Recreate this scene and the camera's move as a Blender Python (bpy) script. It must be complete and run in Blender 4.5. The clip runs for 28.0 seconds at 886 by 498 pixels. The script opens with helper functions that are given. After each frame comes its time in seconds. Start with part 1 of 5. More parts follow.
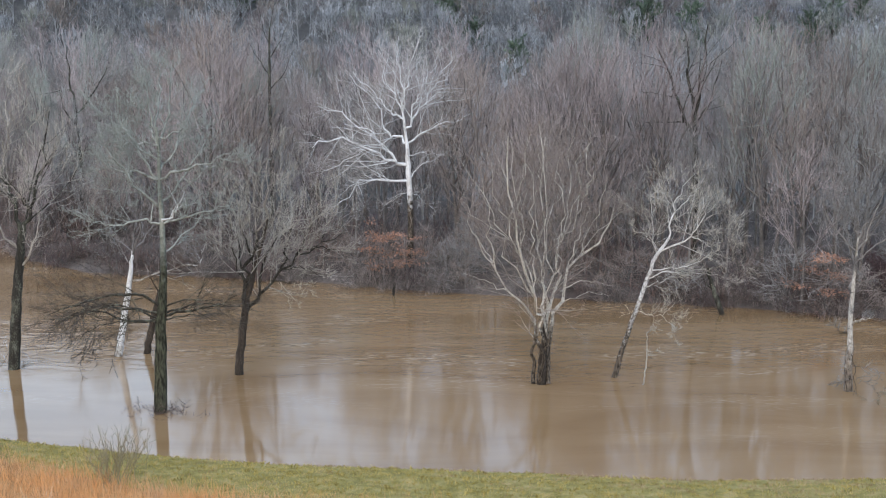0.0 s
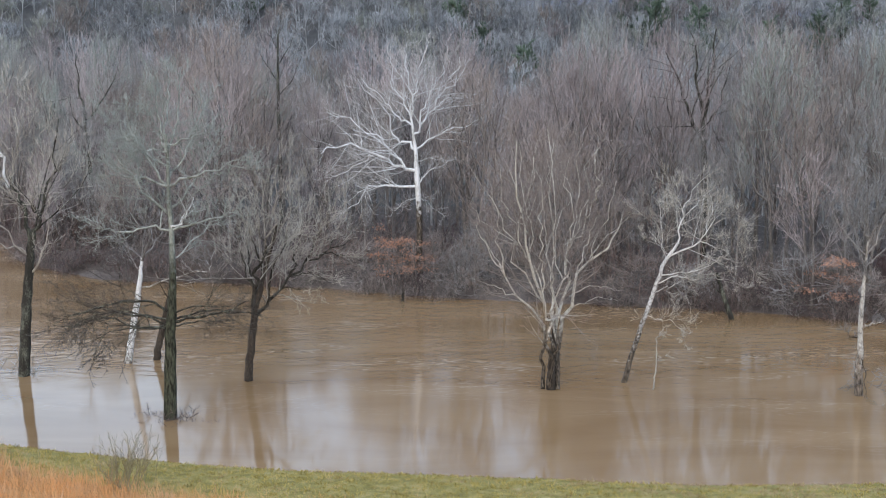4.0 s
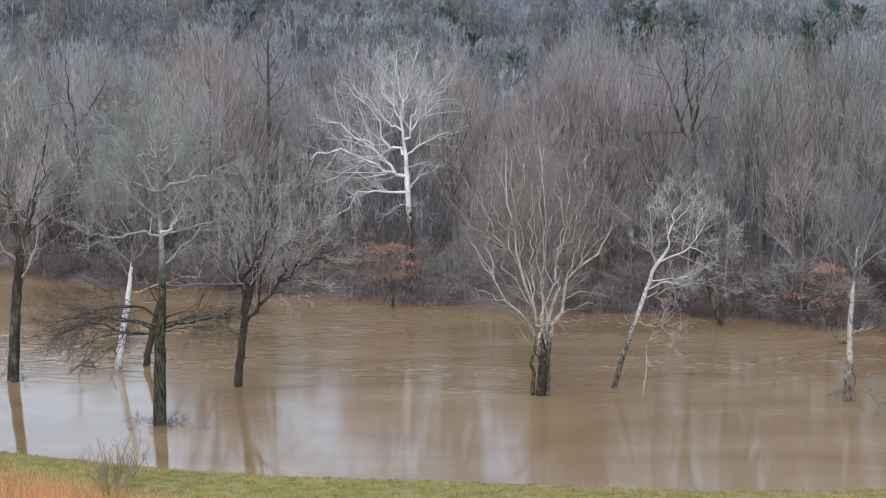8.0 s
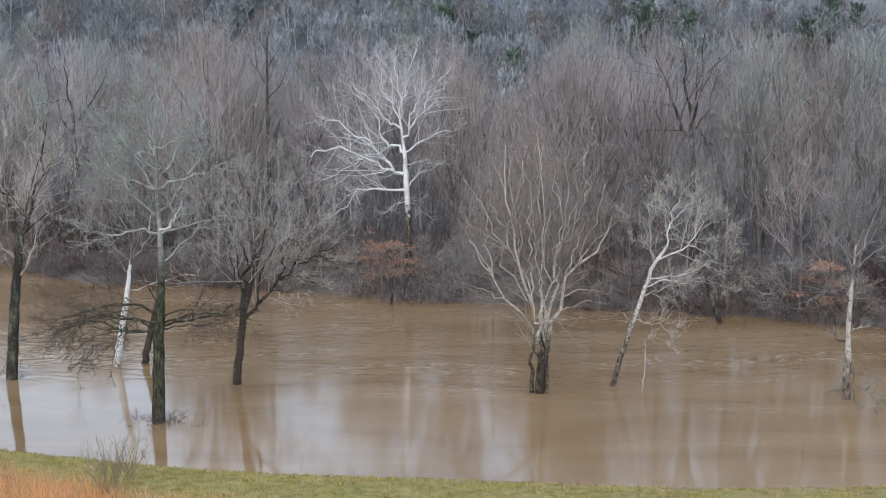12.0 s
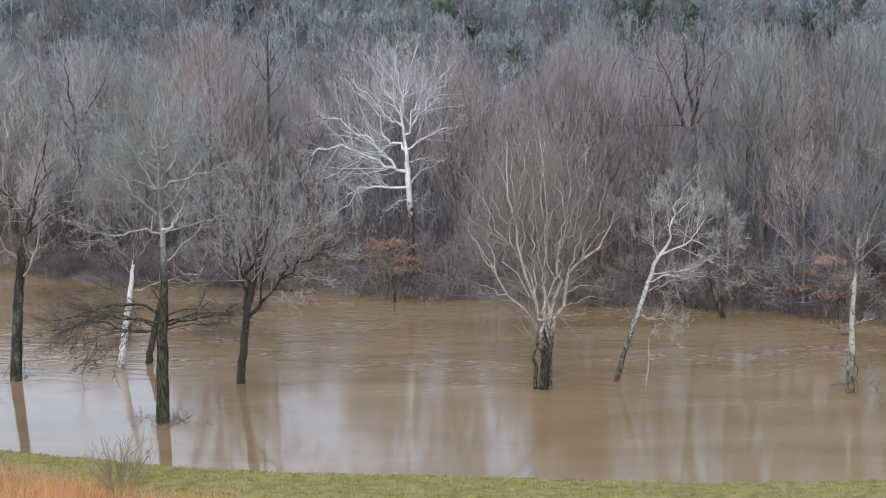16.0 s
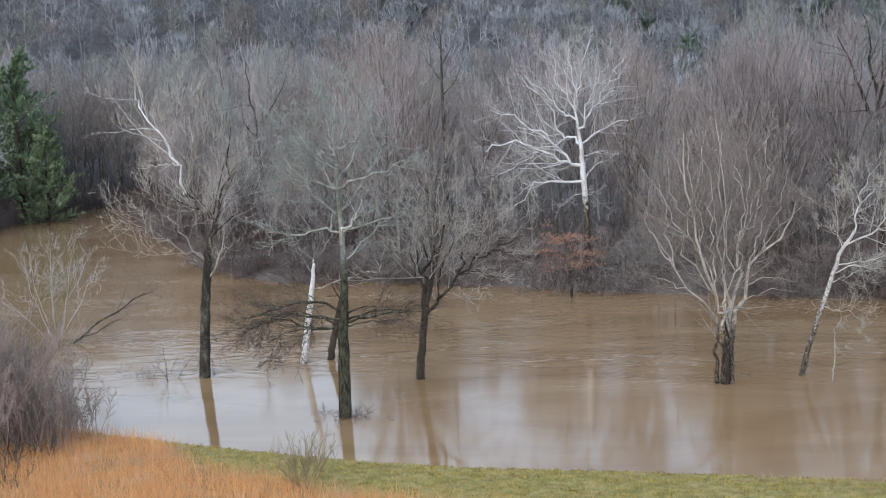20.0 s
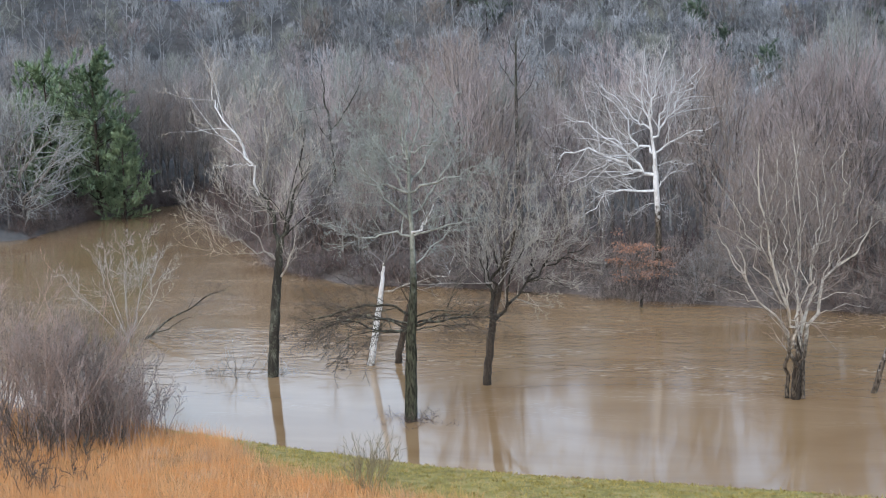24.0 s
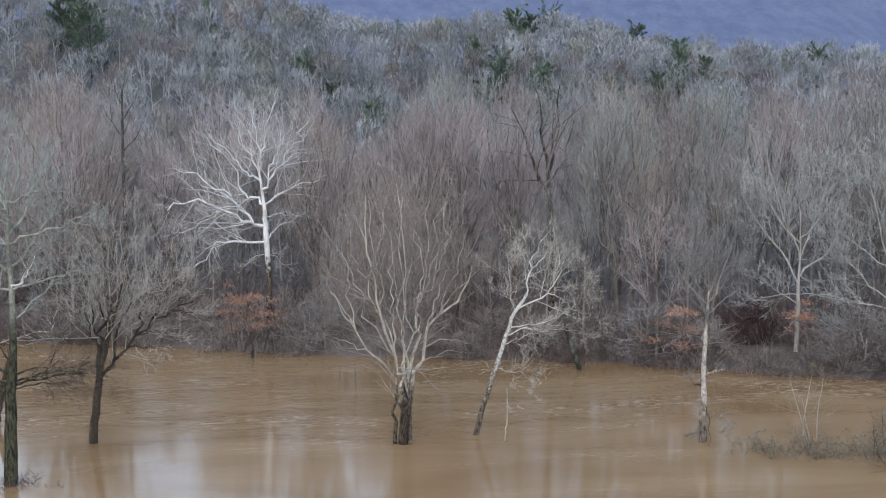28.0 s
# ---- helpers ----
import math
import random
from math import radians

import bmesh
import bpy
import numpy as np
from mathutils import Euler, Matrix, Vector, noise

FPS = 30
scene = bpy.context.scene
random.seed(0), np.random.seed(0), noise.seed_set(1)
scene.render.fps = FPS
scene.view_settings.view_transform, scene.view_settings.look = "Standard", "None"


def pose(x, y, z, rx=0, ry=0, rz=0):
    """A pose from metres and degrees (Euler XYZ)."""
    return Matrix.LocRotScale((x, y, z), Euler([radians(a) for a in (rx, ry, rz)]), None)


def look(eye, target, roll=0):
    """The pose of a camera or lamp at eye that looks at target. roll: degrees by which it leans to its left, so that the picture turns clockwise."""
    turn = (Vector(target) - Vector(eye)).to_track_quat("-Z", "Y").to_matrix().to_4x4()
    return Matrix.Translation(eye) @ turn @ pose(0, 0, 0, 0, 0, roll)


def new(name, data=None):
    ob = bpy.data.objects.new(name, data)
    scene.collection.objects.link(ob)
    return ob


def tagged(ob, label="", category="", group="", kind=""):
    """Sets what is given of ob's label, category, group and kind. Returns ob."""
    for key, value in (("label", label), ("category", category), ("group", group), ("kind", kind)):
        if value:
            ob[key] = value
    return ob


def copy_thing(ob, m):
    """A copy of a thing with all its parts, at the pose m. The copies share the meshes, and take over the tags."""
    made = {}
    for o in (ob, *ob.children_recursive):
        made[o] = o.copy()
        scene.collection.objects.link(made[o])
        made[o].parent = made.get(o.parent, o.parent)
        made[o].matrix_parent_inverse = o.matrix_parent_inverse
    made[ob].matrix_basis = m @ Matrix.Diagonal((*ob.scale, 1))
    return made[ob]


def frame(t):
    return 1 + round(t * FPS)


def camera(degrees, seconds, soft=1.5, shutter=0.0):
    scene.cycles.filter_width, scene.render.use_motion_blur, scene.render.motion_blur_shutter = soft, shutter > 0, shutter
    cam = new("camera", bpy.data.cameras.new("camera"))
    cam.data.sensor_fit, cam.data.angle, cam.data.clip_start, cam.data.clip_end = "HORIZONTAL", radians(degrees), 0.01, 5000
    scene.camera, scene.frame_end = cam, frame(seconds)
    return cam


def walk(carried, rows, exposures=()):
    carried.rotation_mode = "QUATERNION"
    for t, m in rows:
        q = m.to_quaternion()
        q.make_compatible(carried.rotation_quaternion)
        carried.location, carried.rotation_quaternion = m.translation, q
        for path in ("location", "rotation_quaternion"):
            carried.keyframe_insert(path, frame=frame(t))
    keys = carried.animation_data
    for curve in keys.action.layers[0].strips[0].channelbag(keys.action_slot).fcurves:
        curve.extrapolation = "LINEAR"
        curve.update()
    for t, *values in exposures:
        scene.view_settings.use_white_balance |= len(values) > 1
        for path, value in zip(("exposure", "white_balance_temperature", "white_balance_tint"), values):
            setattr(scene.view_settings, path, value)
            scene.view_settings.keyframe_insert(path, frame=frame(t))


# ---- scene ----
# ---- camera: it turns on one spot, 24 m above the flood water ----
EYE = 24.0
ROWS = [
    (0, 0.02, -7.98, -0.00), (0.5, 0.01, -7.67, 0.10), (1, -0.10, -7.48, 0.02), (1.5, -0.07, -7.48, -0.10),
    (2, -0.06, -7.71, -0.09), (2.5, -0.00, -7.98, 0.02), (3, 0.08, -7.98, -0.23), (3.5, 0.29, -7.82, -0.30),
    (5.5, 0.50, -7.69, -0.20), (6, 0.40, -7.70, -0.25), (6.5, 0.23, -7.62, -0.13), (7, 0.07, -7.68, -0.09),
    (7.5, 0.10, -7.71, -0.05), (8, -0.02, -7.51, -0.15), (8.5, -0.05, -7.28, -0.28), (9, 0.14, -7.17, -0.14),
    (9.5, 0.19, -7.10, -0.38), (10, 0.10, -7.14, -0.13), (10.5, 0.14, -7.32, -0.15),
    (11, 0.32, -7.31, -0.15), (11.5, 0.32, -7.37, -0.19), (12, -0.07, -7.60, -0.14),
    (12.5, -0.03, -7.49, -0.15), (14.5, 0.36, -7.87, -0.50), (15, 0.34, -7.89, -0.56),
    (15.5, 0.13, -7.77, -0.56), (16, 0.04, -7.72, -0.69), (16.5, 0.17, -7.90, -0.86),
    (17, 0.27, -7.75, -1.01), (17.5, 0.43, -7.79, -0.76), (18, 0.52, -7.71, -0.91),
    (18.5, 0.77, -7.80, -1.31), (19, 2.10, -8.00, -1.58), (19.5, 4.56, -8.10, -2.25),
    (20, 7.54, -7.70, -2.69), (20.5, 9.45, -7.65, -3.25), (21, 9.84, -7.95, -3.01),
    (21.5, 10.74, -7.67, -2.50), (23.5, 10.77, -7.71, -1.76), (24, 10.51, -7.36, -1.62),
    (24.5, 8.72, -6.63, -1.53), (25, 5.35, -5.46, -1.31), (25.5, 2.36, -5.12, -0.70),
    (26, -1.11, -5.27, -0.52), (26.5, -3.32, -5.34, -0.32), (27, -4.41, -4.95, -0.13),
    (27.5, -5.11, -4.93, -0.22), (28, -5.98, -5.47, -0.28),
]
cam = camera(36.2, 28.0, soft=1.08)
walk(cam, [(t, pose(0, 0, EYE, 0, 0, pan) @ pose(0, 0, 0, 90 + tilt, 0, 0) @ pose(0, 0, 0, 0, 0, roll)) for t, pan, tilt, roll in ROWS],
     exposures=[(0.0, 0.12, 6530, 10), (22.5, 0.12, 6530, 10), (24.0, 0.21, 6530, 10), (25.0, 0.19, 6530, 10), (27.0, 0.07, 6530, 10), (28.0, 0.09, 6530, 10)])

# ---- world and sun: a bright overcast winter day ----
world = bpy.data.worlds.new("world")
scene.world = world
world.use_nodes = True
wn, wl = world.node_tree.nodes, world.node_tree.links
sky = wn.new("ShaderNodeTexSky")
sky.sky_type, sky.sun_disc = "NISHITA", False
sky.sun_elevation, sky.sun_rotation = radians(38), radians(200)
sky.air_density, sky.dust_density = 1.0, 3.0
clouds = wn.new("ShaderNodeTexNoise")
clouds.inputs["Scale"].default_value = 2.5
clouds.inputs["Detail"].default_value = 4
ramp = wn.new("ShaderNodeValToRGB")
ramp.color_ramp.elements[0].position, ramp.color_ramp.elements[0].color = 0.3, (5.3, 7.0, 9.6, 1)
ramp.color_ramp.elements[1].position, ramp.color_ramp.elements[1].color = 0.7, (7.8, 9.5, 11.8, 1)
mixer = wn.new("ShaderNodeMixRGB")
mixer.inputs[0].default_value = 0.8
wl.new(clouds.outputs["Fac"], ramp.inputs[0])
wl.new(sky.outputs[0], mixer.inputs[1])
wl.new(ramp.outputs[0], mixer.inputs[2])
wl.new(mixer.outputs[0], wn["Background"].inputs[0])
wn["Background"].inputs[1].default_value = 0.15
sun = new("sun", bpy.data.lights.new("sun", "SUN"))
sun.data.energy, sun.data.angle, sun.data.color = 1.35, radians(28), (1.0, 0.88, 0.73)
sun.matrix_world = look((-20, -60, 60), (0, 40, 0))


# ---- materials ----
def material(name, colors, scale=4.0, rough=0.85, bump=0.3, vary=0.0, stretch=(1, 1, 1), spec=0.25, fine=8.0):
    """Mottled surface: a ramp of colours over two scales of noise, fine relief, a tone of its own for each object."""
    m = bpy.data.materials.new(name)
    m.use_nodes = True
    n, l = m.node_tree.nodes, m.node_tree.links
    b = n["Principled BSDF"]
    b.inputs["Roughness"].default_value = rough
    b.inputs["Specular IOR Level"].default_value = spec
    co = n.new("ShaderNodeTexCoord")
    mp = n.new("ShaderNodeMapping")
    mp.inputs["Scale"].default_value = stretch
    l.new(co.outputs["Object"], mp.inputs[0])
    a, f = n.new("ShaderNodeTexNoise"), n.new("ShaderNodeTexNoise")
    for tex, s in ((a, scale), (f, scale * fine)):
        tex.inputs["Scale"].default_value = s
        tex.inputs["Detail"].default_value = 4
        l.new(mp.outputs[0], tex.inputs["Vector"])
    mix = n.new("ShaderNodeMath")
    mix.operation = "MULTIPLY_ADD"
    mix.inputs[1].default_value = 0.4
    l.new(f.outputs["Fac"], mix.inputs[0])
    half = n.new("ShaderNodeMath")
    half.operation = "MULTIPLY"
    half.inputs[1].default_value = 0.6
    l.new(a.outputs["Fac"], half.inputs[0])
    l.new(half.outputs[0], mix.inputs[2])
    r = n.new("ShaderNodeValToRGB")
    els = r.color_ramp.elements
    while len(els) < len(colors):
        els.new(0.5)
    for i, c in enumerate(colors):
        els[i].position = 0.33 + 0.34 * i / max(1, len(colors) - 1)
        els[i].color = (*c, 1)
    l.new(mix.outputs[0], r.inputs[0])
    out = r.outputs[0]
    if vary:
        info, hsv = n.new("ShaderNodeObjectInfo"), n.new("ShaderNodeHueSaturation")
        mr = n.new("ShaderNodeMapRange")
        mr.inputs["To Min"].default_value, mr.inputs["To Max"].default_value = 1 - vary, 1 + vary
        l.new(info.outputs["Random"], mr.inputs[0])
        l.new(mr.outputs[0], hsv.inputs["Value"])
        l.new(out, hsv.inputs["Color"])
        out = hsv.outputs[0]
    l.new(out, b.inputs["Base Color"])
    if bump:
        bp = n.new("ShaderNodeBump")
        bp.inputs["Strength"].default_value = bump
        bp.inputs["Distance"].default_value = 0.05
        l.new(f.outputs["Fac"], bp.inputs["Height"])
        l.new(bp.outputs[0], b.inputs["Normal"])
    return m


BARK_DARK = material("dark_bark", [(0.02, 0.018, 0.015), (0.042, 0.039, 0.032), (0.19, 0.2, 0.16)], 2.5, vary=0.15, stretch=(1, 1, 0.3), bump=0.6)
BARK_LICHEN = material("lichen_bark", [(0.13, 0.135, 0.122), (0.29, 0.306, 0.282), (0.47, 0.49, 0.455)], 2.0, vary=0.1, stretch=(1, 1, 0.4), bump=0.5)
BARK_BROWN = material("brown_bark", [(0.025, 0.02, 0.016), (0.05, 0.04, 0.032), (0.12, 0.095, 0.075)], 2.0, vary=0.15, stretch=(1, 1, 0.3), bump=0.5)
BARK_TAN = material("tan_bark", [(0.17, 0.15, 0.13), (0.34, 0.312, 0.278), (0.52, 0.49, 0.447)], 1.6, vary=0.1, stretch=(1, 1, 0.4))
BARK_CHALK = material("chalky_white_bark", [(0.26, 0.235, 0.21), (0.62, 0.605, 0.58), (0.8, 0.795, 0.78)], 1.6, stretch=(1, 1, 0.5))
BARK_CREAM = material("cream_bark", [(0.33, 0.3, 0.26), (0.56, 0.525, 0.47), (0.74, 0.705, 0.65)], 1.6, stretch=(1, 1, 0.5))
BARK_PALE = material("pale_grey_bark", [(0.22, 0.215, 0.198), (0.36, 0.355, 0.335), (0.52, 0.51, 0.485)], 1.6, vary=0.1, stretch=(1, 1, 0.4))
BARK_WHITE = material("white_bark", [(0.38, 0.37, 0.355), (0.7, 0.71, 0.725), (0.84, 0.855, 0.88)], 1.2, vary=0.05, stretch=(1, 1, 0.4))
BARK_PATCHY = material("patchy_white_bark", [(0.07, 0.055, 0.045), (0.3, 0.27, 0.24), (0.75, 0.74, 0.72)], 1.4, stretch=(1, 1, 0.35))
BARK_GREY = material("grey_bark", [(0.1, 0.09, 0.085), (0.2, 0.185, 0.175), (0.32, 0.3, 0.285)], 2.0, vary=0.25, stretch=(1, 1, 0.4))
BARK_WOOD = material("woodland_bark", [(0.085, 0.075, 0.07), (0.15, 0.135, 0.128), (0.25, 0.23, 0.22)], 2.0, vary=0.25, stretch=(1, 1, 0.4))
TWIG_DARK = material("dark_twigs", [(0.065, 0.057, 0.051), (0.135, 0.117, 0.104)], 0.8, bump=0, vary=0.15)
TWIG_LICHEN = material("lichen_twigs", [(0.215, 0.232, 0.212), (0.385, 0.41, 0.375)], 0.6, bump=0, vary=0.1)
TWIG_TAN = material("tan_twigs", [(0.3, 0.275, 0.235), (0.56, 0.52, 0.46)], 0.6, bump=0, vary=0.1)
TWIG_WHITE = material("pale_twigs", [(0.36, 0.34, 0.33), (0.6, 0.575, 0.56)], 0.6, bump=0)
TWIG_GREY = material("grey_twigs", [(0.19, 0.185, 0.181), (0.37, 0.358, 0.35)], 0.4, bump=0, vary=0.25)
TWIG_PURPLE = material("purplish_twigs", [(0.26, 0.218, 0.218), (0.46, 0.397, 0.392)], 0.4, bump=0, vary=0.25)
TWIG_BROWN = material("brown_twigs", [(0.205, 0.17, 0.155), (0.385, 0.33, 0.3)], 0.5, bump=0, vary=0.2)
NEEDLES = material("evergreen_needles", [(0.14, 0.205, 0.13), (0.25, 0.335, 0.205), (0.38, 0.46, 0.285)], 0.8, bump=0, vary=0.25)
FAR_NEEDLES = material("bluish_evergreen_needles", [(0.075, 0.115, 0.09), (0.135, 0.185, 0.14), (0.215, 0.265, 0.19)], 0.8, bump=0, vary=0.25)
TWIG_SAPLING = material("yellowish_sapling_twigs", [(0.2, 0.165, 0.1), (0.36, 0.31, 0.2)], 0.8, bump=0)
TWIG_OLIVE = material("olive_brown_twigs", [(0.17, 0.145, 0.105), (0.32, 0.275, 0.21)], 0.8, bump=0, vary=0.2)
TWIG_MAROON = material("dark_maroon_twigs", [(0.06, 0.038, 0.042), (0.12, 0.078, 0.082)], 0.8, bump=0)
TWIG_ASHEN = material("ashen_twigs", [(0.285, 0.29, 0.28), (0.485, 0.49, 0.472)], 0.5, bump=0)
TWIG_UMBER = material("umber_twigs", [(0.17, 0.139, 0.124), (0.335, 0.282, 0.255)], 0.5, bump=0)
TWIG_SHRUB = material("dark_brown_shrub_twigs", [(0.11, 0.077, 0.07), (0.24, 0.172, 0.153)], 0.8, bump=0, vary=0.25)
TWIG_THICKET = material("thicket_twigs", [(0.25, 0.19, 0.168), (0.45, 0.352, 0.312)], 0.8, bump=0, vary=0.2)
COPPER = material("copper_leaves", [(0.42, 0.21, 0.14), (0.6, 0.36, 0.26)], 1.5, bump=0, vary=0.15)
GRASS = material("short_grass", [(0.14, 0.12, 0.04), (0.23, 0.2, 0.06), (0.36, 0.29, 0.14)], 1.4, bump=0.6)
BLADE = material("grass_blades", [(0.13, 0.1, 0.03), (0.29, 0.235, 0.06), (0.5, 0.4, 0.14), (0.5, 0.35, 0.19)], 1.3, bump=0)
BLADE_DRY = material("dead_grass_blades", [(0.2, 0.14, 0.07), (0.36, 0.27, 0.15), (0.5, 0.39, 0.25)], 1.3, bump=0)
BROOM = material("broomsedge", [(0.42, 0.3, 0.22), (0.66, 0.39, 0.2), (0.69, 0.36, 0.15), (0.62, 0.48, 0.36)], 0.24, bump=0, fine=2.5)
DRY = material("dry_grass_floor", [(0.22, 0.12, 0.05), (0.36, 0.2, 0.08), (0.42, 0.27, 0.13)], 0.6, bump=0.4)
LITTER = material("leaf_litter", [(0.06, 0.05, 0.046), (0.11, 0.093, 0.086), (0.16, 0.138, 0.128)], 0.3, bump=0.5)
# hillside wood and floor: bluish distance haze is mixed into these greys
FAR_LIMB = material("haze_grey_hillside_limbs", [(0.31, 0.316, 0.327), (0.5, 0.506, 0.517)], 0.05, bump=0)
FAR_GREY = material("haze_grey_hillside_twigs", [(0.29, 0.302, 0.318), (0.435, 0.45, 0.468)], 0.03, bump=0)
FAR_DIM = material("dim_haze_grey_hillside_twigs", [(0.19, 0.2, 0.213), (0.29, 0.302, 0.318)], 0.03, bump=0)
FAR_PURPLE = material("purplish_hillside_twigs", [(0.205, 0.18, 0.182), (0.31, 0.275, 0.277)], 0.03, bump=0)
FAR_BROWN = material("brown_hillside_twigs", [(0.215, 0.185, 0.168), (0.325, 0.284, 0.258)], 0.03, bump=0)
FAR_GREEN = material("greenish_hillside_twigs", [(0.21, 0.22, 0.195), (0.33, 0.34, 0.305)], 0.03, bump=0)
HILL_FLOOR = material("haze_grey_hillside_litter", [(0.07, 0.071, 0.074), (0.11, 0.11, 0.112), (0.155, 0.152, 0.152)], 0.1, bump=0.5)
# wooded slope with the blue of distance haze painted into its colour
FARHILL = material("haze_blue_far_hill", [(0.076, 0.094, 0.168), (0.1, 0.119, 0.196), (0.128, 0.146, 0.226)], 0.03, bump=0, fine=5, stretch=(1, 0.35, 1))


def shedding_bark(name, rough_bark, clean_bark, z0, z1, scale=2.4):
    """Rough brown bark low on the trunk that flakes off in patches to clean bark higher up, from z0 to z1 on the tree."""
    m = material(name, clean_bark, 1.4, stretch=(1, 1, 0.4))
    n, l = m.node_tree.nodes, m.node_tree.links
    b = n["Principled BSDF"]
    clean = b.inputs["Base Color"].links[0].from_socket
    co, sep, tex = n.new("ShaderNodeTexCoord"), n.new("ShaderNodeSeparateXYZ"), n.new("ShaderNodeTexNoise")
    tex.inputs["Scale"].default_value, tex.inputs["Detail"].default_value = scale, 5
    l.new(co.outputs["Object"], sep.inputs[0])
    l.new(co.outputs["Object"], tex.inputs["Vector"])
    rise = n.new("ShaderNodeMapRange")
    for key, v in (("From Min", z0), ("From Max", z1), ("To Min", -0.45), ("To Max", 0.45)):
        rise.inputs[key].default_value = v
    l.new(sep.outputs["Z"], rise.inputs[0])
    add = n.new("ShaderNodeMath")
    l.new(rise.outputs[0], add.inputs[0])
    l.new(tex.outputs["Fac"], add.inputs[1])
    edge = n.new("ShaderNodeMapRange")
    edge.inputs["From Min"].default_value, edge.inputs["From Max"].default_value = 0.36, 0.66
    l.new(add.outputs[0], edge.inputs[0])
    mix, low = n.new("ShaderNodeMixRGB"), n.new("ShaderNodeMixRGB")
    low.inputs[1].default_value, low.inputs[2].default_value = (*rough_bark[0], 1), (*rough_bark[1], 1)
    ridge, tall, span = n.new("ShaderNodeTexNoise"), n.new("ShaderNodeMapping"), n.new("ShaderNodeMapRange")
    ridge.inputs["Scale"].default_value, ridge.inputs["Detail"].default_value = 7, 4
    tall.inputs["Scale"].default_value = (1, 1, 0.3)
    span.inputs["From Min"].default_value, span.inputs["From Max"].default_value = 0.36, 0.66
    l.new(co.outputs["Object"], tall.inputs[0])
    l.new(tall.outputs[0], ridge.inputs["Vector"])
    l.new(ridge.outputs["Fac"], span.inputs[0])
    l.new(span.outputs[0], low.inputs[0])
    l.new(edge.outputs[0], mix.inputs[0])
    l.new(low.outputs[0], mix.inputs[1])
    l.new(clean, mix.inputs[2])
    l.new(mix.outputs[0], b.inputs["Base Color"])
    return m


BROWNS = ((0.022, 0.018, 0.014), (0.17, 0.14, 0.112))
DARKS = ((0.014, 0.012, 0.009), (0.075, 0.068, 0.055))
WHITES = [(0.3, 0.285, 0.27), (0.64, 0.64, 0.64), (0.82, 0.83, 0.85)]
GREENS = [(0.085, 0.087, 0.076), (0.18, 0.194, 0.17), (0.34, 0.36, 0.32)]
BARK_SHED = shedding_bark("shedding_sycamore_bark", BROWNS, WHITES, -1.5, 6.0, 4.0)
BARK_SHED_HIGH = shedding_bark("vine_brown_sycamore_bark", BROWNS, WHITES, 5.0, 10.0)
BARK_MOSS = shedding_bark("dark_bark_turning_lichen_grey", ((0.015, 0.015, 0.01), (0.085, 0.09, 0.062)), GREENS, 9.5, 16.5)
BARK_STEM = shedding_bark("brown_bark_turning_pale", BROWNS, [(0.27, 0.245, 0.21), (0.53, 0.495, 0.44), (0.74, 0.705, 0.65)], 3.6, 10.5, 3.4)
BARK_SHED_LOW = shedding_bark("flaking_sycamore_bark", ((0.04, 0.032, 0.026), (0.3, 0.25, 0.205)), [(0.2, 0.18, 0.155), (0.43, 0.405, 0.37), (0.7, 0.68, 0.65)], 2.6, 8.6, 3.6)
BARK_FLECK = shedding_bark("white_bark_with_brown_flakes", BROWNS, WHITES, 1.0, 15.0, 5.0)
BARK_TIPPED = shedding_bark("dark_bark_turning_grey", DARKS, [(0.12, 0.11, 0.1), (0.26, 0.24, 0.215), (0.4, 0.375, 0.34)], 12.0, 20.0)
BARK_TIPPED_LOW = shedding_bark("dark_bark_turning_tan_grey", DARKS, [(0.13, 0.115, 0.1), (0.28, 0.25, 0.215), (0.42, 0.385, 0.34)], 10.5, 16.5)


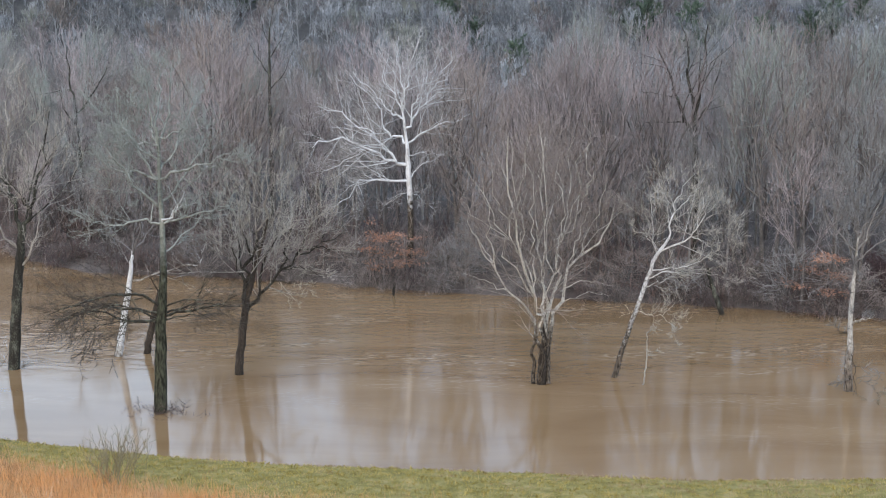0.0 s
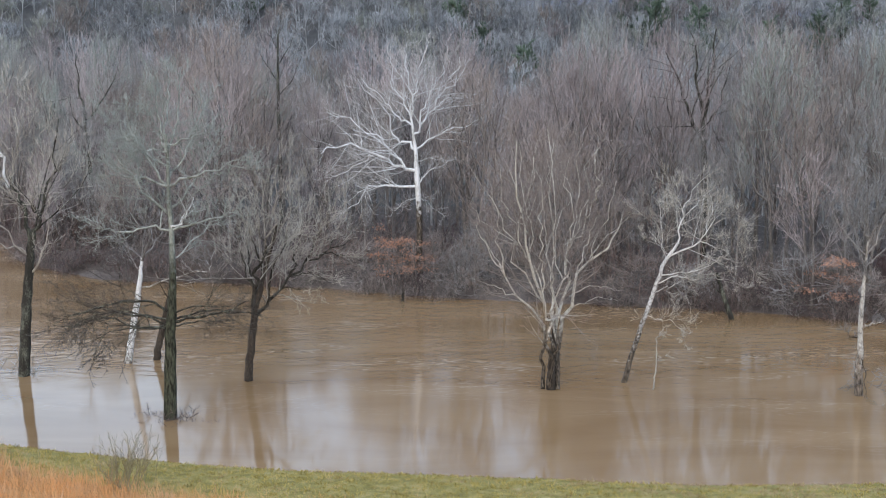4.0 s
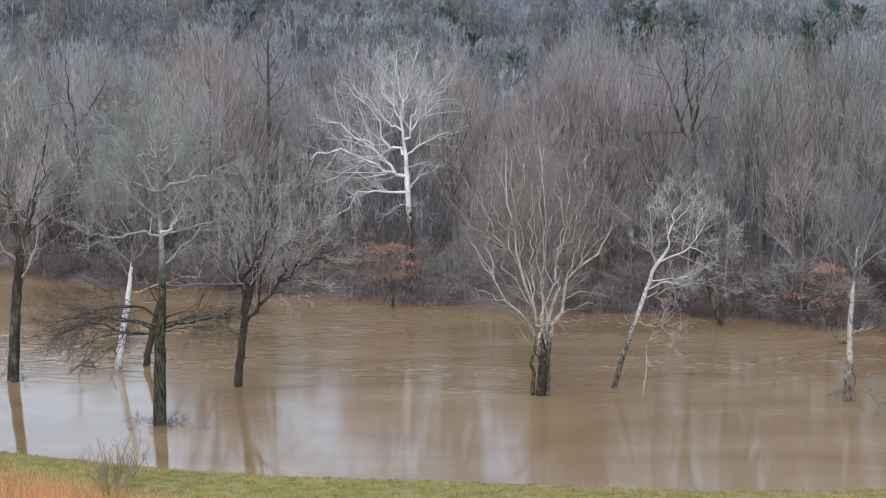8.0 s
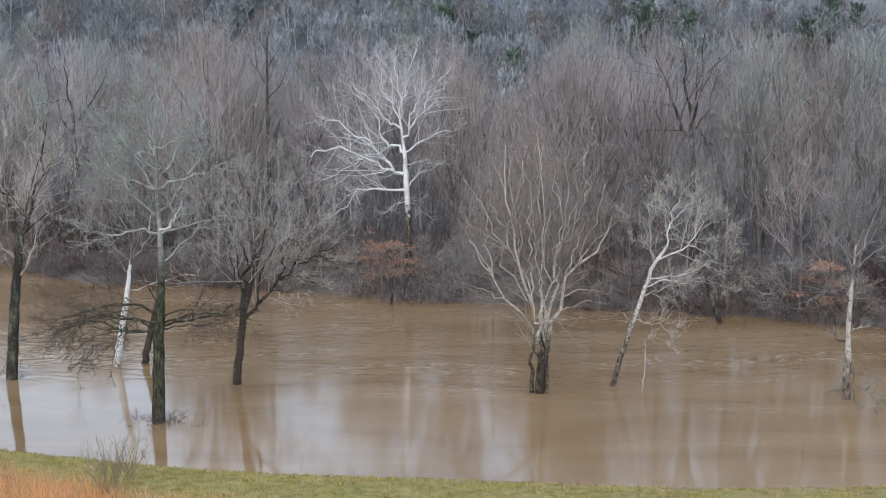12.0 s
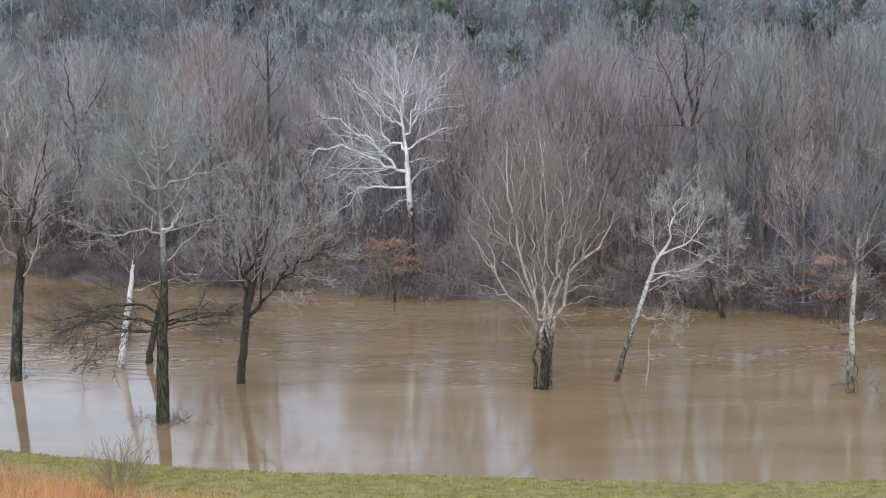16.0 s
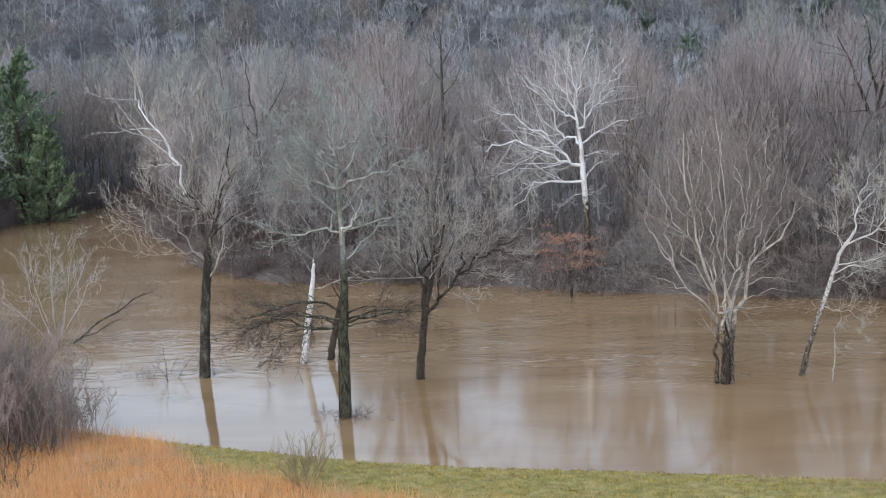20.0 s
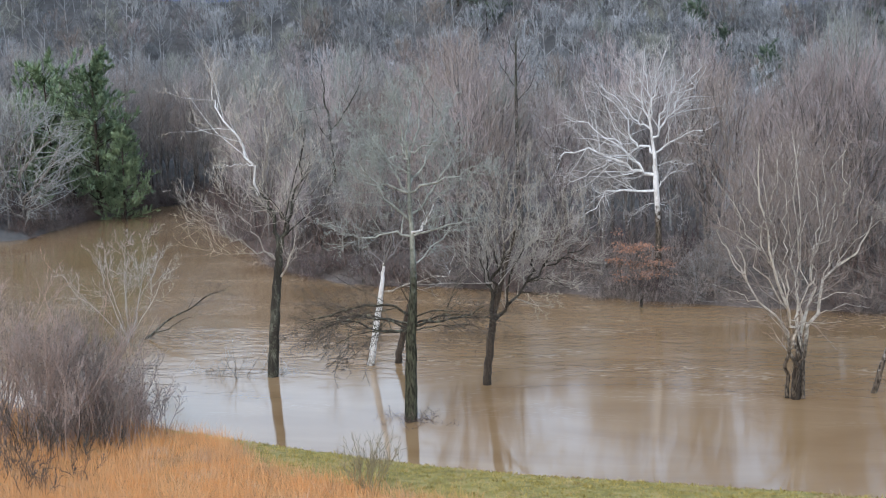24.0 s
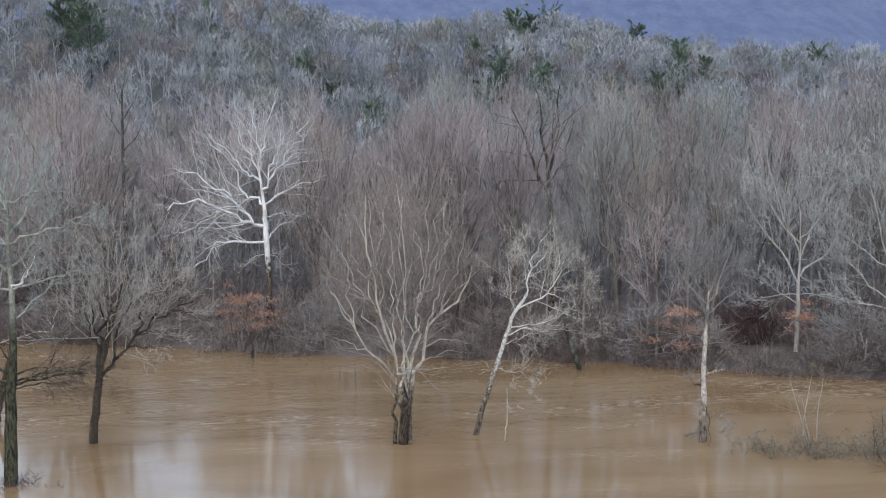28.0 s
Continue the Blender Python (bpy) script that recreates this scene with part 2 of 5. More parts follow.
def water_material():
    m = bpy.data.materials.new("muddy_flood_water")
    m.use_nodes = True
    n, l = m.node_tree.nodes, m.node_tree.links
    b = n["Principled BSDF"]
    b.inputs["IOR"].default_value = 1.5
    geo = n.new("ShaderNodeTexCoord")

    def wave(scale, stretch, detail=3, distort=0.4, turn=-4):
        mp, tex = n.new("ShaderNodeMapping"), n.new("ShaderNodeTexNoise")
        mp.inputs["Scale"].default_value = stretch
        mp.inputs["Rotation"].default_value = (0, 0, radians(turn))
        tex.inputs["Scale"].default_value, tex.inputs["Detail"].default_value = scale, detail
        tex.inputs["Distortion"].default_value = distort
        l.new(geo.outputs["Object"], mp.inputs[0])
        l.new(mp.outputs[0], tex.inputs["Vector"])
        return tex.outputs["Fac"]

    # silt: broad swirls of two browns
    r = n.new("ShaderNodeValToRGB")
    r.color_ramp.elements[0].position, r.color_ramp.elements[0].color = 0.35, (0.225, 0.136, 0.066, 1)
    r.color_ramp.elements[1].position, r.color_ramp.elements[1].color = 0.68, (0.3, 0.196, 0.108, 1)
    l.new(wave(0.12, (0.35, 1, 1), 5, 1.0), r.inputs[0])
    # current: strong out in the channel, still along the grass bank
    sep = n.new("ShaderNodeSeparateXYZ")
    l.new(geo.outputs["Object"], sep.inputs[0])
    reach = n.new("ShaderNodeMath")
    reach.operation = "MULTIPLY_ADD"
    reach.inputs[1].default_value = 0.16
    l.new(sep.outputs["X"], reach.inputs[0])
    l.new(sep.outputs["Y"], reach.inputs[2])
    cur = n.new("ShaderNodeMapRange")
    for key, v in (("From Min", 84), ("From Max", 112), ("To Min", 0.05), ("To Max", 1.0)):
        cur.inputs[key].default_value = v
    l.new(reach.outputs[0], cur.inputs[0])
    patch, gust = wave(0.06, (0.5, 1, 1), 3, 0.6), n.new("ShaderNodeMapRange")
    gust.inputs["From Min"].default_value, gust.inputs["From Max"].default_value, gust.inputs["To Min"].default_value = 0.42, 0.6, 0.22
    l.new(patch, gust.inputs[0])
    force = n.new("ShaderNodeMath")
    force.operation = "MULTIPLY"
    l.new(cur.outputs[0], force.inputs[0])
    l.new(gust.outputs[0], force.inputs[1])
    # thin pale lines of froth drawn out by the current
    thread, froth = n.new("ShaderNodeMapRange"), n.new("ShaderNodeMixRGB")
    thread.inputs["From Min"].default_value, thread.inputs["From Max"].default_value, thread.inputs["To Max"].default_value = 0.53, 0.68, 0.85
    l.new(wave(1.3, (0.36, 1, 1), 5, 2.6, -8), thread.inputs[0])
    fleck = n.new("ShaderNodeMath")
    fleck.operation = "MULTIPLY"
    l.new(thread.outputs[0], fleck.inputs[0])
    boil, drift = n.new("ShaderNodeMapRange"), n.new("ShaderNodeMath")
    boil.inputs["From Min"].default_value, boil.inputs["From Max"].default_value = 0.5, 0.62
    l.new(wave(0.11, (0.45, 1, 1), 4, 1.0), boil.inputs[0])
    drift.operation = "MULTIPLY"
    l.new(boil.outputs[0], drift.inputs[0])
    l.new(cur.outputs[0], drift.inputs[1])
    l.new(drift.outputs[0], fleck.inputs[1])
    l.new(fleck.outputs[0], froth.inputs[0])
    l.new(r.outputs[0], froth.inputs[1])
    froth.inputs[2].default_value = (0.5, 0.42, 0.33, 1)
    l.new(froth.outputs[0], b.inputs["Base Color"])
    bumps = None
    for tex, dist in ((wave(0.55, (0.55, 1, 1), 3, 1.2, -8), 0.065), (wave(2.6, (0.6, 1, 1), 3, 0.8, -8), 0.016)):
        bp = n.new("ShaderNodeBump")
        bp.inputs["Distance"].default_value = dist
        l.new(force.outputs[0], bp.inputs["Strength"])
        l.new(tex, bp.inputs["Height"])
        if bumps:
            l.new(bumps, bp.inputs["Normal"])
        bumps = bp.outputs[0]
    l.new(bumps, b.inputs["Normal"])
    b.inputs["Roughness"].default_value = 0.07
    return m


WATER = water_material()

# ---- the lie of the land ----
NEAR = np.array([(-400, 190), (-120, 112), (-60, 95), (-36.5, 87.2), (-26.4, 83.4), (-16.7, 80.1), (-9.6, 78.5), (-2.8, 77.8), (7.1, 76.5),
                 (15.1, 75.4), (25.7, 75.8), (60, 72), (140, 40), (400, -80)], float)
FAR = np.array([(-400, 260), (-160, 188), (-115, 186), (-103, 197), (-106, 220), (-103, 242), (-98, 258), (-72, 205), (-50, 162), (-40, 151.5),
                (-25.5, 149), (-13.8, 145.2), (-3.8, 140), (6.6, 136.4), (25.9, 131.5), (41, 124.3), (52.8, 117.5), (120, 88), (400, -30)], float)


def reach_of(line, p):
    """Distance of points p (n, 2) from a shoreline."""
    a, b = line[:-1], line[1:]
    d = b - a
    best = np.full(len(p), 1e9)
    for i in range(len(a)):
        t = np.clip(((p - a[i]) @ d[i]) / (d[i] @ d[i]), 0, 1)
        best = np.minimum(best, np.hypot(*(p - a[i] - t[:, None] * d[i]).T))
    return best


def inside(line, p, far):
    """Points beyond the far line, or on this side of the near line."""
    top = 9000 if far else -9000
    poly = np.vstack([(-9000, line[0, 1]), line, (9000, line[-1, 1]), (9000, top), (-9000, top)])
    odd = np.zeros(len(p), bool)
    for (x0, y0), (x1, y1) in zip(poly, np.roll(poly, -1, 0)):
        cut = (y0 > p[:, 1]) != (y1 > p[:, 1])
        odd ^= cut & (p[:, 0] < (x1 - x0) * (p[:, 1] - y0) / ((y1 - y0) or 1e-9) + x0)
    return odd


RIDGE_AZ = np.array([-60, -32, -25, -20, -18.5, -16.5, -13, -11, -8, -2, 1, 3.5, 6, 9, 11, 13.5, 16, 20, 32, 60], float)
RIDGE_EL = np.array([4.2, 4.9, 4.8, 4.5, 4.6, 4.7, 4.8, 5.3, 6.0, 5.0, 4.3, 3.8, 4.0, 4.2, 4.1, 3.4, 2.8, 2.5, 2.0, 1.6])


def smooth(a, b, v):
    t = np.clip((v - a) / (b - a), 0, 1)
    return t * t * (3 - 2 * t)


def height(p):
    """Height of the ground over the flood water at points (n, 2)."""
    p = np.asarray(p, float).reshape(-1, 2)
    near, far = inside(NEAR, p, False), inside(FAR, p, True)
    sn, sf = reach_of(NEAR, p), reach_of(FAR, p)
    ripple = 0.12 * np.sin(p[:, 0] * 0.9 + np.sin(p[:, 1] * 0.7)) * np.sin(p[:, 1] * 0.8 + p[:, 0] * 0.3)
    z = -np.minimum(2.5, 0.35 * np.minimum(sn, sf)) - 0.05
    zn = np.minimum(0.12 * sn, 0.4) + 21.9 * (np.minimum(sn, 78) / 78) ** 1.8 + ripple * smooth(1, 5, sn)
    az, r = np.degrees(np.arctan2(p[:, 0], p[:, 1])), np.hypot(p[:, 0], p[:, 1])
    crest = EYE + 430 * np.tan(np.radians(np.interp(az, RIDGE_AZ, RIDGE_EL))) - 12.0
    hill = smooth(225, 425, r) * smooth(8, 110, sf) * np.clip(crest, 4, 90) * (1 - 0.75 * smooth(470, 900, r))
    zf = np.minimum(0.45 * sf, 1.6) + ripple * 2 * smooth(1, 5, sf) + hill + smooth(20, 80, sf) * 1.5 * np.sin(p[:, 0] / 31) * np.cos(p[:, 1] / 27)
    return np.where(near, zn, np.where(far, zf, z))


def mesh_from(name, verts, faces, mats, index=None, smooth_faces=True):
    """A mesh out of numpy arrays; faces: a list of (k, 3) or (k, 4) arrays."""
    me = bpy.data.meshes.new(name)
    me.vertices.add(len(verts))
    me.vertices.foreach_set("co", np.asarray(verts, np.float32).ravel())
    sizes = np.concatenate([np.full(len(f), f.shape[1]) for f in faces])
    me.loops.add(int(sizes.sum()))
    me.loops.foreach_set("vertex_index", np.concatenate([f.ravel() for f in faces]).astype(np.int32))
    me.polygons.add(len(sizes))
    me.polygons.foreach_set("loop_start", (np.cumsum(sizes) - sizes).astype(np.int32))
    me.polygons.foreach_set("use_smooth", np.full(len(sizes), smooth_faces))
    for m in mats:
        me.materials.append(m)
    if index is not None:
        me.polygons.foreach_set("material_index", np.asarray(index, np.int32))
    me.update(calc_edges=True)
    return me


def part(name, me, parent, label=""):
    ob = new(name, me)
    ob.parent = parent
    return tagged(ob, label)


def copy_at(ob, m):
    """A copy of a thing at the full pose m, whatever the size of the thing it is copied from."""
    return copy_thing(ob, m @ Matrix.Diagonal((1 / ob.scale[0], 1 / ob.scale[1], 1 / ob.scale[2], 1)))


def polar_sheet(radii, azims):
    rr, aa = np.meshgrid(radii, np.radians(azims), indexing="ij")
    p = np.stack([rr * np.sin(aa), rr * np.cos(aa)], -1).reshape(-1, 2)
    nr, na = len(radii), len(azims)
    i, j = np.meshgrid(np.arange(nr - 1), np.arange(na - 1), indexing="ij")
    q = (i * na + j).ravel()
    return p, np.stack([q, q + 1, q + na + 1, q + na], 1)


BROOM_X = np.array([-60, -34, -30, -27, -24, -18, -10, 0, 10, 20, 60], float)
BROOM_S = np.array([0.6, 0.8, 1.6, 4.8, 6.7, 8.0, 10, 11, 12, 12, 12], float)

radii = np.concatenate([np.linspace(0.0, 60, 16), np.linspace(61, 100, 60), np.linspace(102, 115, 5), np.linspace(116, 172, 57),
                        np.linspace(176, 300, 32), np.linspace(310, 900, 30), np.geomspace(950, 4600, 16)])
azims = np.concatenate([np.linspace(-180, -38, 48), np.linspace(-37, 37, 140), np.linspace(38, 180, 48)])
gp, gf = polar_sheet(radii, azims)
gz = height(gp)
mid = gp[gf].mean(1)
zone = np.where(inside(FAR, mid, True) | ~inside(NEAR, mid, False), 2, np.where(reach_of(NEAR, mid) > np.interp(mid[:, 0], BROOM_X, BROOM_S), 1, 0))
zone = np.where((zone == 2) & (np.hypot(*mid.T) > 215), 3, zone)
ground = new("ground", mesh_from("ground", np.column_stack([gp, gz]), [gf[:, ::-1]], [GRASS, DRY, LITTER, HILL_FLOOR], zone))
tagged(ground, "grassy river bank, leaf-littered flood plain and wooded hill", "ground", kind="structure")

wp, wf = polar_sheet(np.array([40, 70, 100, 150, 220, 400, 800.0]), np.linspace(-75, 75, 31))
water = new("water", mesh_from("water", np.column_stack([wp, np.zeros(len(wp))]), [wf[:, ::-1]], [WATER]))
tagged(water, "brown muddy flood water with ripples and sky reflections", "river", kind="structure")

# far mountain behind the wooded ridge, its blue is distance haze put into the colour
mp_, mf_ = polar_sheet(np.linspace(1500, 4300, 34), np.linspace(-70, 70, 180))
mr_, ma_ = np.hypot(*mp_.T), np.degrees(np.arctan2(mp_[:, 0], mp_[:, 1]))
mz_ = smooth(1500, 4200, mr_) * (560 + 60 * np.sin(ma_ / 7) + 40 * np.sin(ma_ / 2.7 + 1)) * (0.985 + 0.015 * np.sin(ma_ * 1.9 + mr_ / 260))
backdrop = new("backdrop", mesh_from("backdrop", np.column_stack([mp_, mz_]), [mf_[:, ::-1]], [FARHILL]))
tagged(backdrop, "distant wooded mountain slope with blue haze in its colour", "mountain", kind="structure")


# ---- growing trees ----
def unit(v):
    return v / np.maximum(np.linalg.norm(v, axis=-1, keepdims=True), 1e-9)


def stretch_out(rng, start, way, length, radius, n, gnarl=0.15, up=0.0, tip=0.25):
    """Branches as lines of n points: start (b, 3), way (b, 3), length and radius (b,). up: how they turn upward (down: minus)."""
    b = len(start)
    pts, d = np.empty((b, n, 3)), unit(way)
    pts[:, 0] = start
    step = (length / (n - 1))[:, None]
    for k in range(1, n):
        d = unit(d + rng.normal(0, gnarl, (b, 3)) + np.array([0, 0, up]) / (n - 1))
        pts[:, k] = pts[:, k - 1] + d * step
    rad = radius[:, None] * np.linspace(1, tip, n)
    return pts, rad


def offshoots(rng, pts, rad, length, k, angle=(35, 65), t0=0.25, ratio=0.5, thick=0.6, least=0.2, flat=0.0):
    """k side branches on each branch: their starts, ways, lengths and radii."""
    b, n, _ = pts.shape
    t = t0 + (1 - t0) * (np.arange(k)[None] + rng.random((b, k))) / k
    f = t * (n - 1)
    i = np.minimum(f.astype(int), n - 2)
    w = (f - i)[..., None]
    rows = np.arange(b)[:, None]
    p0, p1 = pts[rows, i], pts[rows, i + 1]
    tan = unit(p1 - p0)
    side = rng.normal(0, 1, (b, k, 3))
    side[..., 2] *= 1 - flat
    side = unit(side - tan * (side * tan).sum(-1, keepdims=True))
    a = np.radians(rng.uniform(*angle, (b, k)))[..., None]
    way = tan * np.cos(a) + side * np.sin(a)
    ln = length[:, None] * ratio * (1.15 - 0.75 * t) / 0.8 * rng.uniform(0.6, 1.25, (b, k))
    r = (rad[rows, i] * (1 - w[..., 0]) + rad[rows, i + 1] * w[..., 0]) * thick
    return (p0 * (1 - w) + p1 * w).reshape(-1, 3), way.reshape(-1, 3), np.maximum(ln, least).ravel(), r.ravel()


def tubes(groups):
    """Tubes round lines: groups of (points (b, n, 3), radii (b, n), sides). Two-point lines become spikes. Returns vertices and faces."""
    verts, quads, tris, base = [], [], [], 0
    for pts, rad, s in groups:
        b, n, _ = pts.shape
        if b == 0:
            continue
        tan = np.gradient(pts, axis=1)
        tan = unit(tan)
        ref = np.where(np.abs(tan[:, :1, 2:3]) > 0.9, np.array([[[1.0, 0, 0]]]), np.array([[[0, 0, 1.0]]]))
        u = unit(np.cross(tan, ref))
        v = np.cross(tan, u)
        a = np.arange(s) * 2 * np.pi / s
        if s == 1:
            verts.append(np.stack([pts[:, 0] - u[:, 0] * rad[:, :1], pts[:, 0] + u[:, 0] * rad[:, :1], pts[:, 1]], 1).reshape(-1, 3))
            tris.append(base + np.arange(b * 3).reshape(b, 3))
            base += b * 3
        elif n == 2:
            ring = pts[:, :1, None] + rad[:, :1, None, None] * (u[:, :1, None] * np.cos(a)[:, None] + v[:, :1, None] * np.sin(a)[:, None])
            verts.append(np.concatenate([ring.reshape(b, s, 3), pts[:, 1:]], 1).reshape(-1, 3))
            o = base + np.arange(b)[:, None] * (s + 1)
            j = np.arange(s)[None]
            tris.append(np.stack([o + j, o + (j + 1) % s, o + s + 0 * j], -1).reshape(-1, 3))
            base += b * (s + 1)
        else:
            ring = pts[:, :, None] + rad[..., None, None] * (u[:, :, None] * np.cos(a)[:, None] + v[:, :, None] * np.sin(a)[:, None])
            verts.append(ring.reshape(-1, 3))
            o = base + np.arange(b)[:, None, None] * (n * s) + np.arange(n - 1)[None, :, None] * s
            j = np.arange(s)[None, None]
            quads.append(np.stack([o + j, o + (j + 1) % s, o + s + (j + 1) % s, o + s + j], -1).reshape(-1, 4))
            base += b * n * s
    faces = [np.concatenate(f) for f in (quads, tris) if f]
    return np.concatenate(verts), faces


def tube_mesh(name, groups, mat):
    v, f = tubes(groups)
    return mesh_from(name, v, f, [mat])


def bend(points, n=9):
    """A smooth line of n points through (x, z, radius) or (x, y, z, radius) rows."""
    a = np.array([(p[0], 0, p[1], p[2]) if len(p) == 3 else p for p in points], float)
    t = np.linspace(0, len(a) - 1, n)
    out = np.stack([np.interp(t, np.arange(len(a)), a[:, k]) for k in range(4)], 1)
    for _ in range(2):
        out[1:-1] = 0.5 * out[1:-1] + 0.25 * (out[:-2] + out[2:])
    return out[None, :, :3], out[None, :, 3]


def along(pts, rad, z):
    """Place and radius on a line at height z."""
    h = pts[0, :, 2]
    return np.array([np.interp(z, h, pts[0, :, k]) for k in range(3)]), float(np.interp(z, h, rad[0]))


def grown_limb(rng, start, a0, a1, length, radius, n=9, gnarl=0.15, depth=None):
    """One limb that leaves at a0 degrees from upright (right: plus) and ends at a1."""
    d = rng.uniform(-0.5, 0.5) if depth is None else depth
    pts = [np.array(start, float)]
    for k in range(n - 1):
        a = radians(a0 + (a1 - a0) * (k / (n - 2)) ** 0.8)
        way = np.array([math.sin(a), d * (1 - 0.5 * k / n), math.cos(a)]) + rng.normal(0, gnarl, 3)
        pts.append(pts[-1] + unit(way) * length / (n - 1))
    return np.array(pts)[None], (radius * np.linspace(1, 0.22, n) ** 0.9)[None]


def bough(rng, turns, radius, z0, n=13, tip=0.16):
    """A crooked limb that bends at its turning points (x, z) and wanders a little toward or away from the river bank."""
    a = np.array(turns, float)
    t = np.linspace(0, len(a) - 1, n)
    x, z = np.interp(t, np.arange(len(a)), a[:, 0]), np.interp(t, np.arange(len(a)), a[:, 1])
    reach = np.hypot(x - x[0], z - z[0])
    pts = np.column_stack([x, rng.uniform(-0.45, 0.45) * reach, z - z0])
    pts[1:-1] = 0.6 * pts[1:-1] + 0.2 * (pts[:-2] + pts[2:])
    pts[1:] += rng.normal(0, 0.04, (n - 1, 3)) * reach[-1] ** 0.7
    return pts[None], (radius * np.linspace(1, tip ** 0.85, n) ** 1.15)[None]


def big_tree(name, label, base, trunk, limbs, bark, twig, seed, subs=(9, 6, 5), lengths=(0.45, 0.5, 0.5), up=0.35, twig_r=0.02, limb_bark=None,
             droop_below=0.0, spread=(30, 60), category="tree", depth=None, droop_twig=None, tan_branches=None, gnarl=0.15, apart=0.0, boughs=()):
    """A bare tree seen close: trunk line, limbs (height, angle out, angle at the end, length, radius[, bark]), branches and twigs.
    droop_twig: material of the twigs on the limbs that droop. boughs: limbs that bend, (turning points (x, z), radius[, bark])."""
    rng = np.random.default_rng(seed)
    x, y = base
    z0 = float(height([(x, y)])[0])
    root = new(name)
    root.matrix_world = pose(x, y, z0, 0, 0, -math.degrees(math.atan2(x, y)))
    tagged(root, label, category)
    tp, tr = bend(trunk, 16)
    tp, tr = tp.copy(), tr.copy()
    tp[0, 1:-1] += rng.normal(0, 0.03, (14, 3))
    tp[..., 2] -= z0
    foot, frad = np.concatenate([tp[:, :1] - [[[0, 0, max(-z0, 0.3) + 0.2]]], tp], 1), np.concatenate([tr[:, :1] * 1.15, tr], 1)
    part("trunk", tube_mesh("trunk", [(foot, frad, 12)], bark), root)
    crowns = {}
    grown = []
    for h, a0, a1, ln, r, *own in limbs:
        st, r_here = along(tp, tr, h - z0)
        st = st + np.array([rng.uniform(-apart, apart), rng.uniform(-apart, apart), 0])
        grown.append((h, ln, own, *grown_limb(rng, st, a0, a1, ln, min(r, r_here * 0.95), 11, gnarl, depth=depth)))
    for turns, r, *own in boughs:
        lp, lr = bough(rng, turns, r, z0)
        if turns[0][1] > 3:
            # start on the nearest stem that already stands there
            stems = np.concatenate([tp[0]] + [g[3][0] for g in grown])
            away = np.hypot(stems[:, 0] - lp[0, 0, 0], stems[:, 2] - lp[0, 0, 2])
            if away.min() < 1.3:
                shift = stems[away.argmin()] - lp[0, 0]
                lp[0] += shift * np.column_stack([np.linspace(1, 0, lp.shape[1]), np.ones(lp.shape[1]), np.linspace(1, 0, lp.shape[1])])
        grown.append((turns[0][1], float(np.linalg.norm(np.diff(lp[0], axis=0), axis=1).sum()), own, lp, lr))
    for h, ln, own, lp, lr in grown:
        length = np.array([ln], float)
        low = h < droop_below
        u = -0.45 * abs(up) if low else up
        s2, w2, l2, r2 = offshoots(rng, lp, lr, length, max(3, int(subs[0] * min(1.4, ln / 7))), spread, 0.4 if h < 1.5 and ln > 8 else 0.15, lengths[0] * (1.25 if low else 1), 0.4)
        p2, q2 = stretch_out(rng, s2, w2, l2, r2, 6, 0.13, u)
        s3, w3, l3, r3 = offshoots(rng, p2, q2, l2, max(2, subs[1] - 1) if low else subs[1], spread, 0.12, lengths[1], 0.65, 0.35)
        p3, q3 = stretch_out(rng, s3, w3, l3, np.maximum(r3, twig_r * 1.2), 4, 0.14, u)
        mat = own[0] if own else (limb_bark or bark)
        limb = part("limb", tube_mesh("limb", [(lp, lr, 8)], mat), root)
        tagged(part("branchwork", tube_mesh("branchwork", [(p2, q2, 4)], tan_branches or mat), limb), kind="stuff")
        twigs = crowns.setdefault(droop_twig if droop_twig and h < droop_below else twig, [])
        twigs.append((p3, q3, 3))
        for k_, pts_, rad_, ln_ in ((max(2, subs[2] - 1) if low else subs[2], p3, q3, l3), (3 if low else 5, p2, q2, l2 * 0.4)):
            s4, w4, l4, r4 = offshoots(rng, pts_, rad_, ln_, k_, spread, 0.1, lengths[2], 0.7, 0.25)
            p4, q4 = stretch_out(rng, s4, w4, l4, np.maximum(r4, twig_r), 2, 0.12, u)
            twigs.append((p4, q4, 3))
    for mat, groups in crowns.items():
        tagged(part("crown", tube_mesh("crown", groups, mat), root), kind="stuff")
    return root


